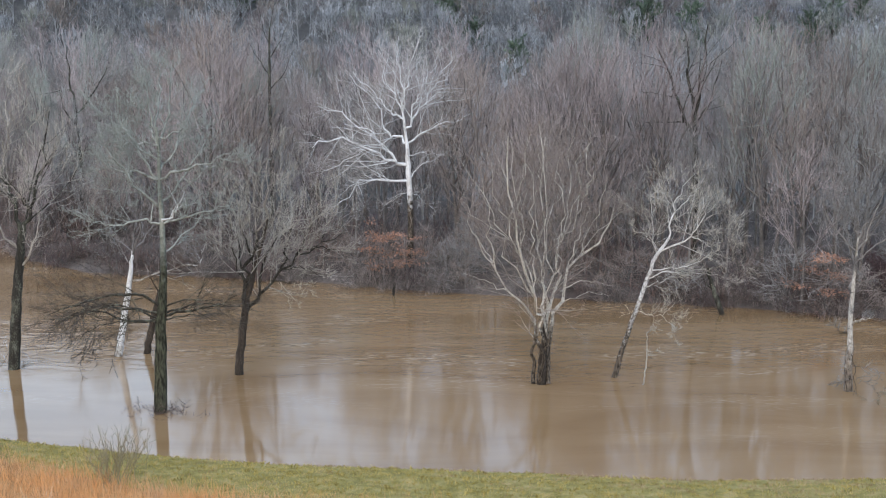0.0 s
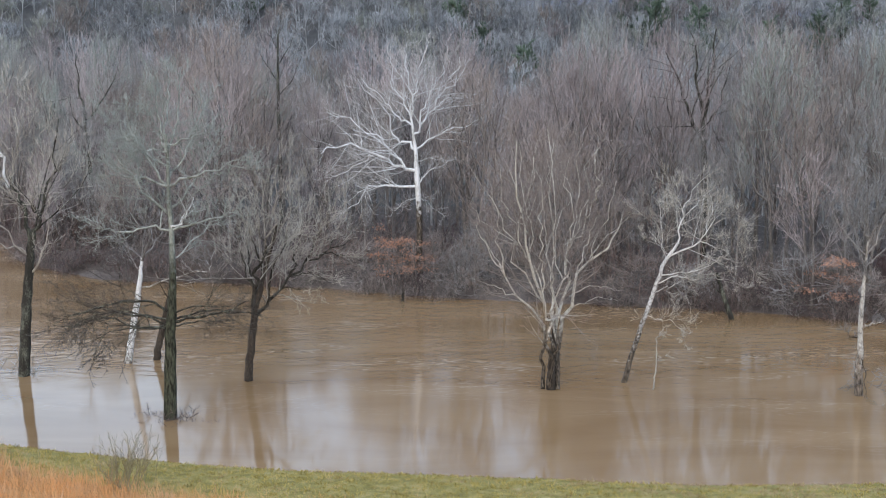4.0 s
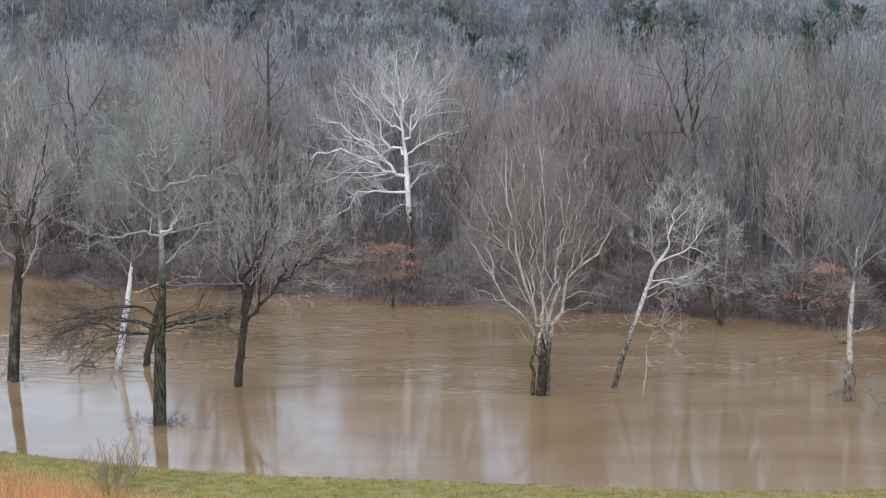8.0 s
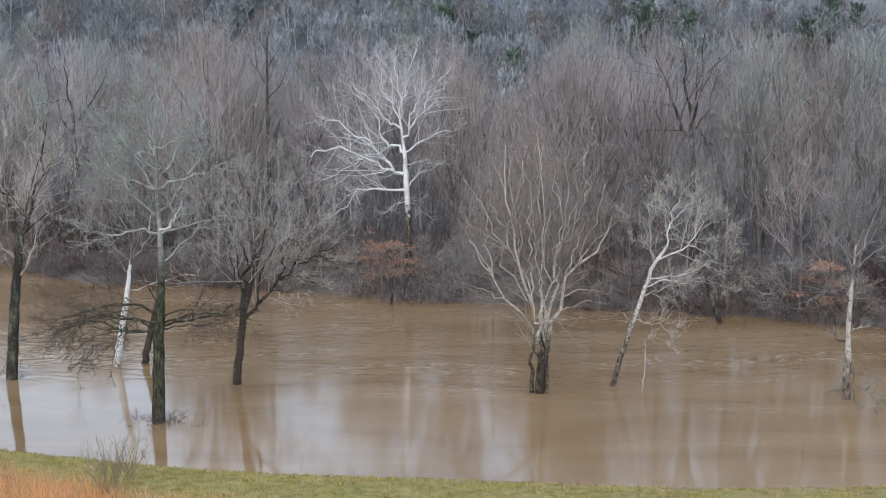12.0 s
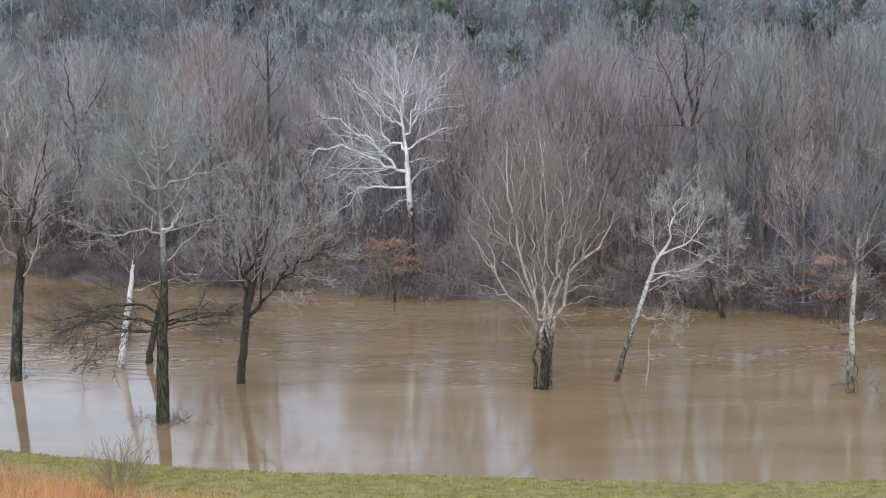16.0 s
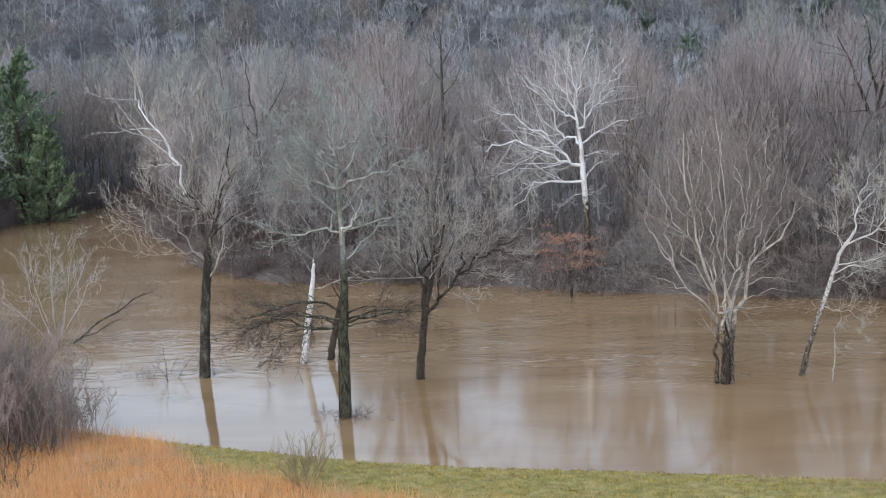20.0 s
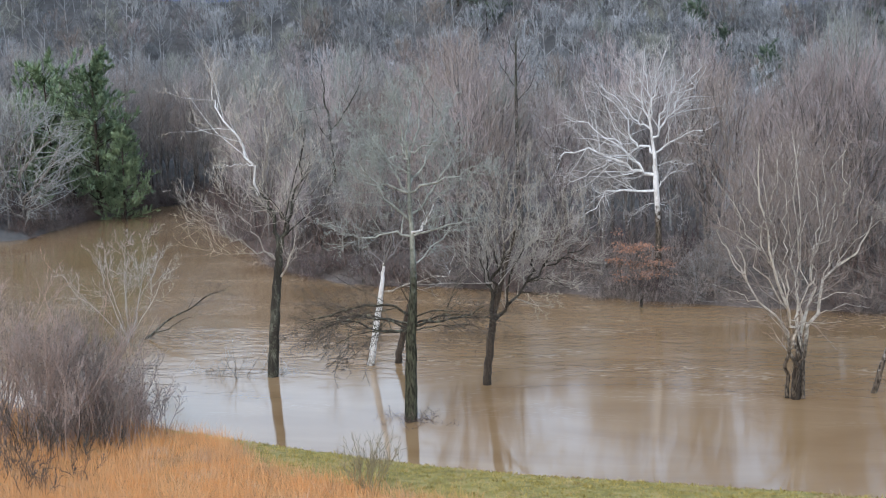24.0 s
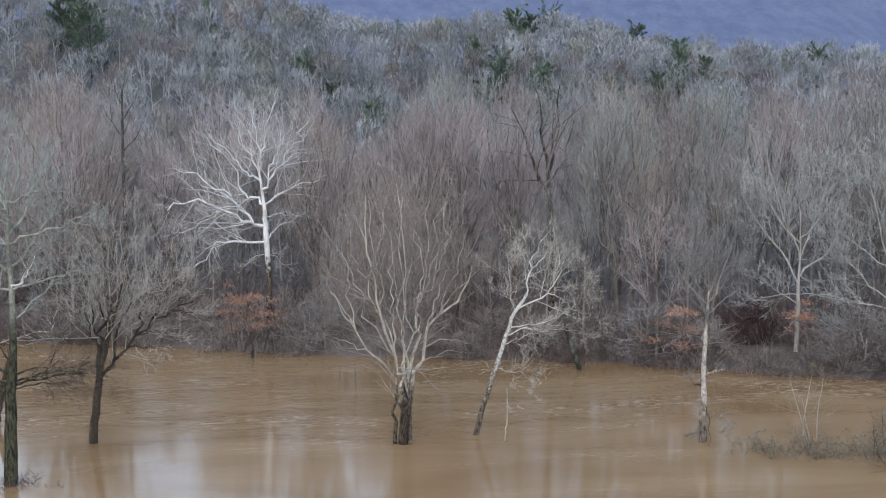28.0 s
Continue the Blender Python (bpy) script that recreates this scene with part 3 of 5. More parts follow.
# ---- trees that stand in the flood water ----
A_BOUGHS = [([(1.1, 10.4), (0.7, 13.2), (0, 14.7), (-0.7, 15)], 0.19, BARK_DARK), ([(-0.7, 14.6), (-1.8, 18.7), (-3.8, 21.7), (-4, 23.4)], 0.13, BARK_WHITE), ([(-1.4, 17), (-2.4, 17.2), (-3.9, 17)], 0.05, BARK_WHITE),
            ([(-2.7, 19.9), (-1.9, 20.7), (-1, 21.5)], 0.05, BARK_TAN), ([(0, 14.6), (0.1, 16.8), (0.7, 19.4), (0.2, 23)], 0.11), ([(1.1, 10.6), (1.7, 12.4), (2.4, 14.9), (3.6, 19.7)], 0.21, BARK_DARK),
            ([(1.7, 12.4), (1.2, 14), (1.5, 15.8), (1.6, 21.2)], 0.1), ([(0.8, 9.4), (-2.8, 11.8), (-5.9, 13.8)], 0.07, BARK_TAN), ([(0.7, 9.6), (-2.2, 13.4), (-3.6, 15.9)], 0.06, BARK_TAN),
            ([(2.4, 14.9), (3.6, 16.6), (4.6, 19.2)], 0.09), ([(0.5, 18.6), (-0.1, 21.3), (-0.4, 23.5)], 0.06, BARK_TAN), ([(1.9, 13.1), (3.6, 14.8), (5.3, 16.5)], 0.07), ([(0.4, 16.8), (-0.9, 19.1), (-1.6, 22.7)], 0.06, BARK_TAN)]
big_tree("tree", "tall bare tree with lichen-spotted dark trunk in flood water", (-33.6, 103.6), [(0.05, 0, 0.46), (0.35, 4, 0.4), (0.75, 8.2, 0.35), (1.1, 11.0, 0.28)],
         [(8.0, 34, 6, 5.0, 0.1, BARK_TAN)], BARK_DARK, TWIG_TAN, 111, lengths=(0.5, 0.5, 0.5), up=0.45, subs=(7, 5, 4), twig_r=0.015, limb_bark=BARK_TIPPED, boughs=A_BOUGHS)
B_LIMBS = [(6.6, -86, -98, 9, 0.1, BARK_DARK), (7.3, -52, -104, 8, 0.1, BARK_DARK), (6.7, 82, 62, 5.6, 0.11, BARK_DARK), (7.2, 66, 100, 5.6, 0.065, BARK_DARK), (6.2, -80, -112, 6, 0.055, BARK_DARK), (6.4, 88, 112, 5.5, 0.055, BARK_DARK), (6.9, -74, -108, 9, 0.09, BARK_DARK), (6.5, -64, -116, 7.5, 0.075, BARK_DARK), (6.8, 76, 106, 7, 0.08, BARK_DARK),
           (14, -50, -20, 6.5, 0.1), (14.5, 50, 25, 6.5, 0.1), (16, -36, -14, 6.5, 0.09), (16.5, 38, 15, 6.5, 0.09), (18, -22, -8, 6, 0.09), (18.3, 20, 8, 6, 0.09), (19, 0, 2, 5.5, 0.1), (13, 80, 66, 5.6, 0.08), (11, 66, 50, 5, 0.07)]
B_BOUGHS = [([(0.6, 16.1), (2, 16.5), (4.4, 17.5), (6, 17.3)], 0.1073), ([(4, 17.5), (5.2, 17.9), (6, 18.4)], 0.0488), ([(0.4, 16.1), (-1, 16.6), (-2.6, 16.8), (-5, 18.2)], 0.1073), ([(-1.4, 16.7), (-2.2, 17.3), (-2.2, 18.4)], 0.0488),
            ([(0.4, 12.6), (-1.2, 13.1), (-2.8, 12.7), (-3.8, 13.1), (-5.2, 14.2)], 0.0845), ([(-0.3, 12.9), (0, 14.6), (-0.6, 14.9), (-1.1, 14.5)], 0.0537), ([(0.6, 12.6), (1.3, 13.4), (1.7, 14.4), (2, 15.3)], 0.0975, BARK_WHITE),
            ([(0.4, 18.6), (-0.1, 19.7), (-1, 21)], 0.0878), ([(0.4, 18.6), (2.2, 19.4), (4.1, 19.8)], 0.078), ([(0.4, 18.3), (-0.9, 18.6), (-3, 18.3)], 0.078), ([(0.4, 17.2), (-1.5, 18.4), (-3.1, 20.4), (-4, 21)], 0.078)]
big_tree("tree", "tall straight lichen-grey bare tree with drooping low branches in water", (-19.4, 90.5), [(0, 0, 0.46), (0.1, 3.5, 0.41), (0.25, 7.2, 0.34), (0.55, 10, 0.22), (0.4, 15, 0.15), (0.3, 19.5, 0.09)],
         B_LIMBS, BARK_MOSS, TWIG_LICHEN, 12, subs=(11, 6, 5), droop_below=8, twig_r=0.015, boughs=B_BOUGHS, limb_bark=BARK_LICHEN, droop_twig=TWIG_DARK, gnarl=0.19)
big_tree("tree", "slender white-barked sycamore leaning in flood water", (-26.5, 108.2), [(0, 0, 0.3), (0.5, 3, 0.26), (0.95, 5.3, 0.24), (1.25, 7.6, 0.15), (1.4, 8.6, 0.1)],
         [(7.5, -40, -20, 3, 0.05, BARK_GREY), (9.4, 40, 50, 6, 0.07, BARK_GREY), (9.3, 10, 5, 5, 0.06, BARK_GREY), (9.2, -50, -30, 3.5, 0.05, BARK_GREY)],
         BARK_SHED, TWIG_GREY, 13, subs=(5, 4, 3), up=0.2, boughs=[([(1.3, 8.2), (1.7, 9.8), (2.4, 12), (2.6, 14)], 0.09, BARK_GREY), ([(1.1, 6.4), (3.4, 6.8), (6.6, 7.5), (6.8, 8.3), (7.4, 9.3)], 0.085, BARK_PATCHY)])
big_tree("tree_stub", "dark leaning dead trunk with a broken top in flood water", (-24.4, 109.3), [(0, 0, 0.3), (0.4, 2, 0.27), (1.0, 4.4, 0.24), (1.2, 5.2, 0.2)],
         [(4.6, 10, 4, 3.4, 0.1), (4.9, -30, -10, 2.6, 0.07)], BARK_BROWN, TWIG_DARK, 14, subs=(5, 4, 3), category="dead tree")
C_BOUGHS = [([(0.55, 5.2), (1.3, 6.0), (2.5, 7.3), (4.2, 8.6), (5.9, 9.7), (8.1, 10.7)], 0.17), ([(0.5, 5.0), (0.5, 8), (1.2, 10.5), (2.2, 13.5), (2.6, 17)], 0.15), ([(0.5, 6.5), (-0.5, 9.5), (-0.5, 13)], 0.08),
            ([(1.6, 6.3), (2.3, 9), (3.2, 12.2), (3.5, 16.2)], 0.1), ([(3.2, 7.8), (3.9, 10.2), (5.0, 13.6)], 0.09), ([(4.4, 8.7), (5.6, 11), (6.5, 14.2)], 0.08), ([(5.9, 9.7), (7.2, 12), (8.0, 14)], 0.07), ([(5.2, 9.3), (7.2, 9.4), (8.8, 8.2)], 0.06),
            ([(3.4, 8.0), (5.2, 8.2), (7.0, 7.2)], 0.06), ([(0.7, 8.6), (2.2, 11), (4.2, 14.6)], 0.08), ([(2.4, 7.2), (4.2, 7.0), (5.6, 6.2)], 0.05), ([(1.3, 10.6), (0.7, 13), (1.0, 16)], 0.06)]
big_tree("tree", "spreading bare tree with dark trunk and tan twigs in flood water", (-15.7, 101.8), [(0, 0, 0.34), (0.15, 2, 0.3), (0.55, 5.3, 0.27), (1.5, 9, 0.18), (2.4, 12, 0.11)], [(8.2, -30, -6, 6, 0.09), (6.4, -24, -4, 7, 0.1)], BARK_BROWN, TWIG_TAN, 15, subs=(8, 5, 5), boughs=C_BOUGHS,
         up=0.4, twig_r=0.016, limb_bark=BARK_TIPPED_LOW, tan_branches=BARK_TAN)
D_STEMS = [([(-0.5, 0), (-0.6, 2), (-0.4, 4.1), (-3.2, 8.3), (-5.3, 11)], 0.165), ([(0.1, 0), (-0.1, 3.4), (-0.4, 7.7), (-2, 13.1), (-2.6, 18.7)], 0.19), ([(-0.3, 7.3), (-2.4, 10.6), (-3.1, 13.5), (-6.6, 18.1)], 0.0688),
           ([(-0.6, 8.5), (-1, 11.9), (-2.2, 15.6), (-1.7, 19.3)], 0.0619), ([(0.2, 0.9), (0.2, 5.1), (0, 9.8), (-0.2, 19.1)], 0.15), ([(0.3, 0.9), (0.5, 5.2), (0.1, 11.9), (0.1, 18.9)], 0.11),
           ([(0.6, 0), (1.2, 5.2), (2, 8.1), (4.8, 11.1), (5.7, 13.4)], 0.18), ([(0.6, 0.4), (1.4, 6), (1.1, 9), (2.5, 12.7), (4, 18.3)], 0.15)]
D_FORKS = [([(2.5, 12.7), (3.7, 15), (4.3, 16.7)], 0.0524), ([(1.1, 9), (1.7, 11.5), (2.1, 15.6), (1.8, 18.9)], 0.0748), ([(0.1, 5.1), (0.7, 7.7), (0.3, 11.9), (1.6, 14.4), (0.5, 18.1)], 0.0673), ([(2.5, 13.2), (3.3, 16.1), (3, 19.7)], 0.0524),
           ([(1.8, 6.9), (3.4, 7.7), (5.1, 7.5)], 0.0374), ([(1.4, 6.2), (3.4, 6.7), (5.5, 6.3)], 0.0374), ([(-2.4, 7.5), (-4.5, 8.1), (-6.4, 8.5)], 0.0374), ([(-0.4, 6.8), (-1.2, 10.2), (-2.6, 11.4), (-5.3, 13.1)], 0.0598),
           ([(-1.4, 10.2), (-2.9, 13.9), (-3.7, 18.1)], 0.0524), ([(-2.2, 13.1), (-1.4, 16), (-0.9, 18.7)], 0.0524), ([(3.4, 9.6), (5.2, 12), (6.8, 13)], 0.0449)]
D_SPRAYS = [([(-1.2, 10.8), (-1.6, 14), (-1.2, 18.4)], 0.062), ([(-2.9, 8.2), (-3.6, 12.4), (-4.4, 16)], 0.062), ([(0.6, 8.5), (1.2, 12), (1.2, 17.4)], 0.062), ([(1.4, 9.8), (2.6, 13), (3.2, 17.6)], 0.062),
            ([(3.0, 9.4), (4.0, 12), (5.0, 15.4)], 0.062), ([(-3.4, 8.6), (-5.2, 11.6), (-5.8, 14.8)], 0.055), ([(-0.3, 8), (-0.4, 12), (-0.9, 16.6)], 0.062), ([(2.2, 8.6), (3.0, 11.5), (3.6, 14)], 0.055), ([(-1.9, 13), (-2.6, 15.5), (-3.4, 18.6)], 0.05), ([(0, 10), (-0.4, 14), (0.4, 18.6)], 0.055)]
big_tree("tree", "wide many-stemmed bare tree with pale tan stems in flood water", (7.2, 98.7), [(0.1, 0, 0.36), (0.12, 1.2, 0.3), (0.2, 2.6, 0.24), (0.3, 4.6, 0.14)], [], BARK_BROWN, TWIG_UMBER, 16, subs=(11, 6, 5),
         lengths=(0.26, 0.5, 0.55), up=0.35, limb_bark=BARK_STEM, twig_r=0.012, spread=(25, 70), boughs=D_STEMS + D_FORKS + [(turns, r, BARK_CREAM) for turns, r in D_SPRAYS], tan_branches=BARK_TAN)
E_BOUGHS = [([(3.8, 10.6), (4.3, 13), (5.6, 15.7)], 0.0663), ([(4.3, 12.9), (3.8, 14.2), (3.5, 15.7)], 0.0331), ([(3, 9.4), (5.6, 10.9), (6.1, 11.9), (6.2, 14)], 0.0796), ([(5.6, 10.9), (6.4, 10.7), (7.1, 9.9)], 0.0398),
            ([(2.7, 8.6), (4.2, 8.9), (5.6, 9), (6.8, 10.1)], 0.053), ([(2.4, 7.9), (4, 8.5), (4.8, 8), (6.7, 8.2)], 0.0564), ([(2.2, 7.2), (3.6, 7.6), (4.8, 8)], 0.0431), ([(3, 9.5), (2.5, 10.4), (2.9, 11.9), (2.7, 14.2), (3.2, 15.9)], 0.0398),
            ([(3.5, 10), (2.5, 10.6), (1.4, 11.4)], 0.0265), ([(1.6, 5.2), (2.8, 4.7), (3.8, 4.9), (4.7, 4.4)], 0.0232), ([(3.4, 4.9), (4.3, 4), (4.6, 2.7)], 0.0199), ([(4.5, 12.7), (5.8, 14), (6.5, 15.1)], 0.0331),
            ([(5.6, 10.9), (7.4, 11.6), (9.2, 10.8)], 0.042, BARK_TAN), ([(6.6, 10), (8.2, 9.6), (9.6, 8.8)], 0.038, BARK_TAN), ([(6.1, 12), (7.8, 13.2), (8.8, 12.6)], 0.035, BARK_TAN), ([(6.7, 8.2), (8, 7.9), (9.2, 7.3)], 0.03, BARK_TAN)]
big_tree("tree", "leaning white-barked sycamore with flaking brown base in water", (13.0, 100.9), [(0, 0, 0.22), (0.7, 2.6, 0.185), (1.6, 5.2, 0.165), (2.3, 7.8, 0.15), (3.0, 9.5, 0.135), (3.9, 10.8, 0.1)],
         [], BARK_FLECK, TWIG_TAN, 17, subs=(12, 6, 6), lengths=(0.42, 0.5, 0.55), up=0.25, limb_bark=BARK_CHALK, twig_r=0.011, boughs=E_BOUGHS)
big_tree("dead_branch", "thin pale dead branch standing up out of flood water", (14.8, 98.4), [(0, -0.3, 0.06), (0.15, 1.0, 0.055), (0.3, 2.2, 0.05), (0.2, 3.9, 0.035)], [], BARK_TAN, TWIG_TAN, 48, subs=(3, 2, 2),
         boughs=[([(0.2, 3.8), (0.5, 4.1), (0.9, 4.3)], 0.035), ([(0.3, 2.2), (0.5, 2.4), (0.9, 2.6)], 0.03)], category="branch")
F_BOUGHS = [([(0.14, 7), (0.3, 9.3), (0.4, 11.3)], 0.19), ([(0.4, 10.9), (0.8, 12.2), (1.9, 13.1), (2.4, 14)], 0.1), ([(0.4, 11), (0.1, 12.1), (-0.3, 13.6), (-0.5, 15.8)], 0.09), ([(0.3, 4.7), (1, 5.2), (1.7, 5.6)], 0.12, BARK_PATCHY), ([(0, 4.4), (-0.7, 4.3), (-1, 4.9)], 0.07, BARK_BROWN),
            ([(0.35, 3.3), (0.7, 1.6), (0.5, -0.3)], 0.05, BARK_BROWN)]
big_tree("tree", "upright broken-topped sycamore with white bark and brown base in water", (29.4, 96.6), [(0.15, 0, 0.33), (0.1, 2.4, 0.27), (0.12, 3.6, 0.2), (0.08, 5.4, 0.175), (0.15, 7.2, 0.16), (0.3, 9.3, 0.12), (0.4, 11.3, 0.06)],
         [(9.2, -22, -12, 6.2, 0.07), (9.8, 10, 0, 6.6, 0.08), (10.3, 35, 10, 5.6, 0.07), (10.3, -50, -20, 5, 0.06), (9.6, 60, 30, 5, 0.06), (8.8, -70, -50, 3.6, 0.04)],
         BARK_SHED_LOW, TWIG_GREY, 18, subs=(9, 6, 5), up=0.4, twig_r=0.015, limb_bark=BARK_GREY, boughs=F_BOUGHS)

# ---- trees on the far bank ----
S_UPSTREAM = [([(-0.4, 10.9), (-3.1, 11), (-5.5, 11.1), (-6.4, 10.7), (-8.3, 8.1)], 0.148), ([(-0.4, 12.7), (-1.4, 12.6), (-2, 13.2), (-3.7, 13.7), (-5.9, 15.4), (-9.1, 15.7), (-10.6, 14.8)], 0.222),
              ([(-2, 13.2), (-3.6, 15), (-4.6, 16.5), (-7.9, 18.3), (-10, 19)], 0.137), ([(-4.6, 14.4), (-5.5, 14.2), (-8.6, 12.2), (-10.3, 11.7)], 0.0845), ([(-0.6, 14.8), (-1.9, 15.3), (-2.6, 16.2), (-3.9, 18.9), (-7.1, 22.5)], 0.158),
              ([(-1.1, 17.8), (-2.4, 18.4), (-3.6, 20), (-6.3, 22.5)], 0.116), ([(-1.1, 18.3), (-2.1, 20.4), (-3, 22.2), (-3.5, 25.2)], 0.106), ([(-3.1, 11), (-4.4, 11.7), (-6, 11)], 0.0634), ([(-0.5, 9.3), (-1.9, 9.2), (-3.7, 7.6)], 0.0422)]
S_DOWNSTREAM = [([(-1, 18.2), (-1.2, 21.3), (-1.8, 26.4)], 0.116), ([(-1, 18.2), (-0.6, 21.9), (0.9, 26.4)], 0.106), ([(-0.5, 16.6), (0.9, 18.6), (2.9, 21.3), (4.5, 24.9)], 0.137), ([(1.5, 19.2), (2.7, 20.4), (4.2, 20.5)], 0.0634),
                ([(-0.3, 16.8), (0.3, 19.5), (1.2, 21.6), (2.5, 24)], 0.095), ([(-0.5, 15), (1.2, 16.2), (4.5, 17.4), (7, 18.3)], 0.106), ([(-0.4, 11.2), (0, 11.9), (0.9, 12.7), (3.6, 13.7)], 0.0845), ([(-0.4, 13.7), (0.9, 14.3), (3.3, 13.7)], 0.0528),
                ([(-0.3, 9.2), (0.6, 9.2), (2.4, 7.8)], 0.0422)]
big_tree("sycamore", "large bare white-limbed sycamore on the far river bank", (-3.3, 146.0), [(-0.3, 0, 0.4), (-0.3, 5, 0.33), (-0.22, 9.2, 0.28), (-0.5, 11.6, 0.33), (-0.5, 13.2, 0.25), (-0.6, 14.6, 0.2), (-0.8, 16.5, 0.15), (-1.1, 18.4, 0.11)], [], BARK_SHED_HIGH, TWIG_WHITE, 119,
         subs=(12, 6, 6), lengths=(0.44, 0.5, 0.5), up=0.3, limb_bark=BARK_WHITE, twig_r=0.011, boughs=S_UPSTREAM + S_DOWNSTREAM)
big_tree("tree", "dark forked bare tree rising over the far wood", (27.4, 148.0), [(0, 0, 0.42), (0.2, 9, 0.38), (0, 15, 0.32), (-0.1, 18, 0.27)],
         [(15.6, -30, -22, 11, 0.24), (18, -4, -8, 10, 0.2), (18, 12, 6, 10, 0.2), (17, 34, 14, 8, 0.12)], BARK_DARK, TWIG_GREY, 20, subs=(7, 5, 4), twig_r=0.025)
big_tree("tree", "thin dark straight tree rising over the far wood", (-22.5, 176.0), [(0, 0, 0.3), (0.2, 12, 0.26), (0, 20, 0.2), (0.2, 28, 0.1)],
         [(20, 40, 20, 6, 0.08), (22, -40, -20, 5, 0.08), (24, 40, 20, 5, 0.07), (26, -25, -10, 5, 0.06), (27, 12, 5, 5, 0.06)], BARK_DARK, TWIG_GREY, 21, subs=(6, 5, 4), twig_r=0.025)
big_tree("tree", "pale many-limbed bare tree at the edge of the far bank", (47.5, 125.6), [(0, 0, 0.24), (0.1, 6, 0.2), (0.2, 10, 0.093), (0.2, 15, 0.062)],
         [(8, -50, -18, 12, 0.118), (8.6, 42, 16, 12, 0.118), (10, -25, -10, 12, 0.112), (10.6, 24, 8, 12, 0.112), (14, 0, 0, 9, 0.093), (7, -80, -120, 6, 0.05), (7, 80, 120, 6, 0.05), (12, -45, -25, 8, 0.074), (12.5, 46, 28, 8, 0.074), (6, -70, -50, 6, 0.056)],
         BARK_PALE, TWIG_ASHEN, 22, subs=(10, 6, 5), twig_r=0.019)
big_tree("tree", "pale twiggy bare tree overhanging the far bank", (55.0, 121.5), [(0, 0, 0.22), (-0.2, 6, 0.112), (-0.3, 12, 0.074)],
         [(6, -70, -80, 8, 0.062), (7, -55, -30, 10, 0.081), (9, 30, 14, 12, 0.093), (9, -25, -8, 12, 0.093), (11.5, 5, 0, 11, 0.093), (5, -85, -120, 7, 0.05), (8, 60, 40, 9, 0.074), (10, -60, -45, 9, 0.074), (6, 60, 100, 7, 0.056)],
         BARK_PALE, TWIG_ASHEN, 23, subs=(10, 7, 5), twig_r=0.019)
big_tree("tree", "dark crooked tree in the far wood", (-49.5, 184.0), [(0, 0, 0.32), (0.3, 8, 0.28), (0, 14, 0.24), (-0.3, 18, 0.2)],
         [(16.5, 44, 30, 8.5, 0.16), (17.8, -14, -4, 8, 0.16), (15, -40, -10, 6, 0.1)], BARK_DARK, TWIG_GREY, 29, subs=(6, 4, 3), twig_r=0.028)
big_tree("snag", "dark dead snag leaning out of water by the far bank", (26.3, 126.4), [(0.1, 0, 0.27), (-0.7, 2.2, 0.22), (-1.4, 4.4, 0.15)], [(2.4, -60, -20, 1.6, 0.07), (3.4, -40, -10, 2, 0.05)], BARK_DARK, TWIG_DARK, 24, subs=(4, 3, 3), category="dead tree")
big_tree("stump", "small dark stump at the far water's edge", (-5.1, 136.9), [(0, 0, 0.16), (0, 0.5, 0.14), (0.05, 0.8, 0.1)], [(0.6, 30, 10, 0.5, 0.05)], BARK_DARK, TWIG_DARK, 25, subs=(3, 2, 2), category="stump")
big_tree("shrub", "bare pale many-stemmed shrub standing in flood water", (-51.4, 116.0), [(0, 0, 0.14), (0.05, 0.5, 0.12), (0.1, 1.0, 0.1)],
         [(0.4, -46, -40, 9, 0.055), (0.5, -16, -10, 10, 0.06), (0.6, 0, -4, 10.5, 0.06), (0.6, 10, 8, 10.5, 0.06), (0.6, 22, 30, 9.5, 0.055), (0.4, 38, 30, 9, 0.055), (0.5, -28, -16, 9, 0.055), (0.5, -10, 4, 10, 0.055)],
         BARK_PALE, TWIG_ASHEN, 26, subs=(7, 4, 3), lengths=(0.3, 0.45, 0.5), up=0.5, category="shrub", twig_r=0.015)
big_tree("fallen_branch", "dark fallen branch sticking out of flood water", (-50.6, 118.5), [(-0.6, -0.2, 0.14), (0.3, 0.3, 0.13), (0.8, 0.6, 0.12)], [(0.4, 58, 66, 8.5, 0.12), (0.5, 64, 74, 5, 0.06)], BARK_DARK, TWIG_DARK, 27, subs=(5, 3, 3), category="branch", depth=0)


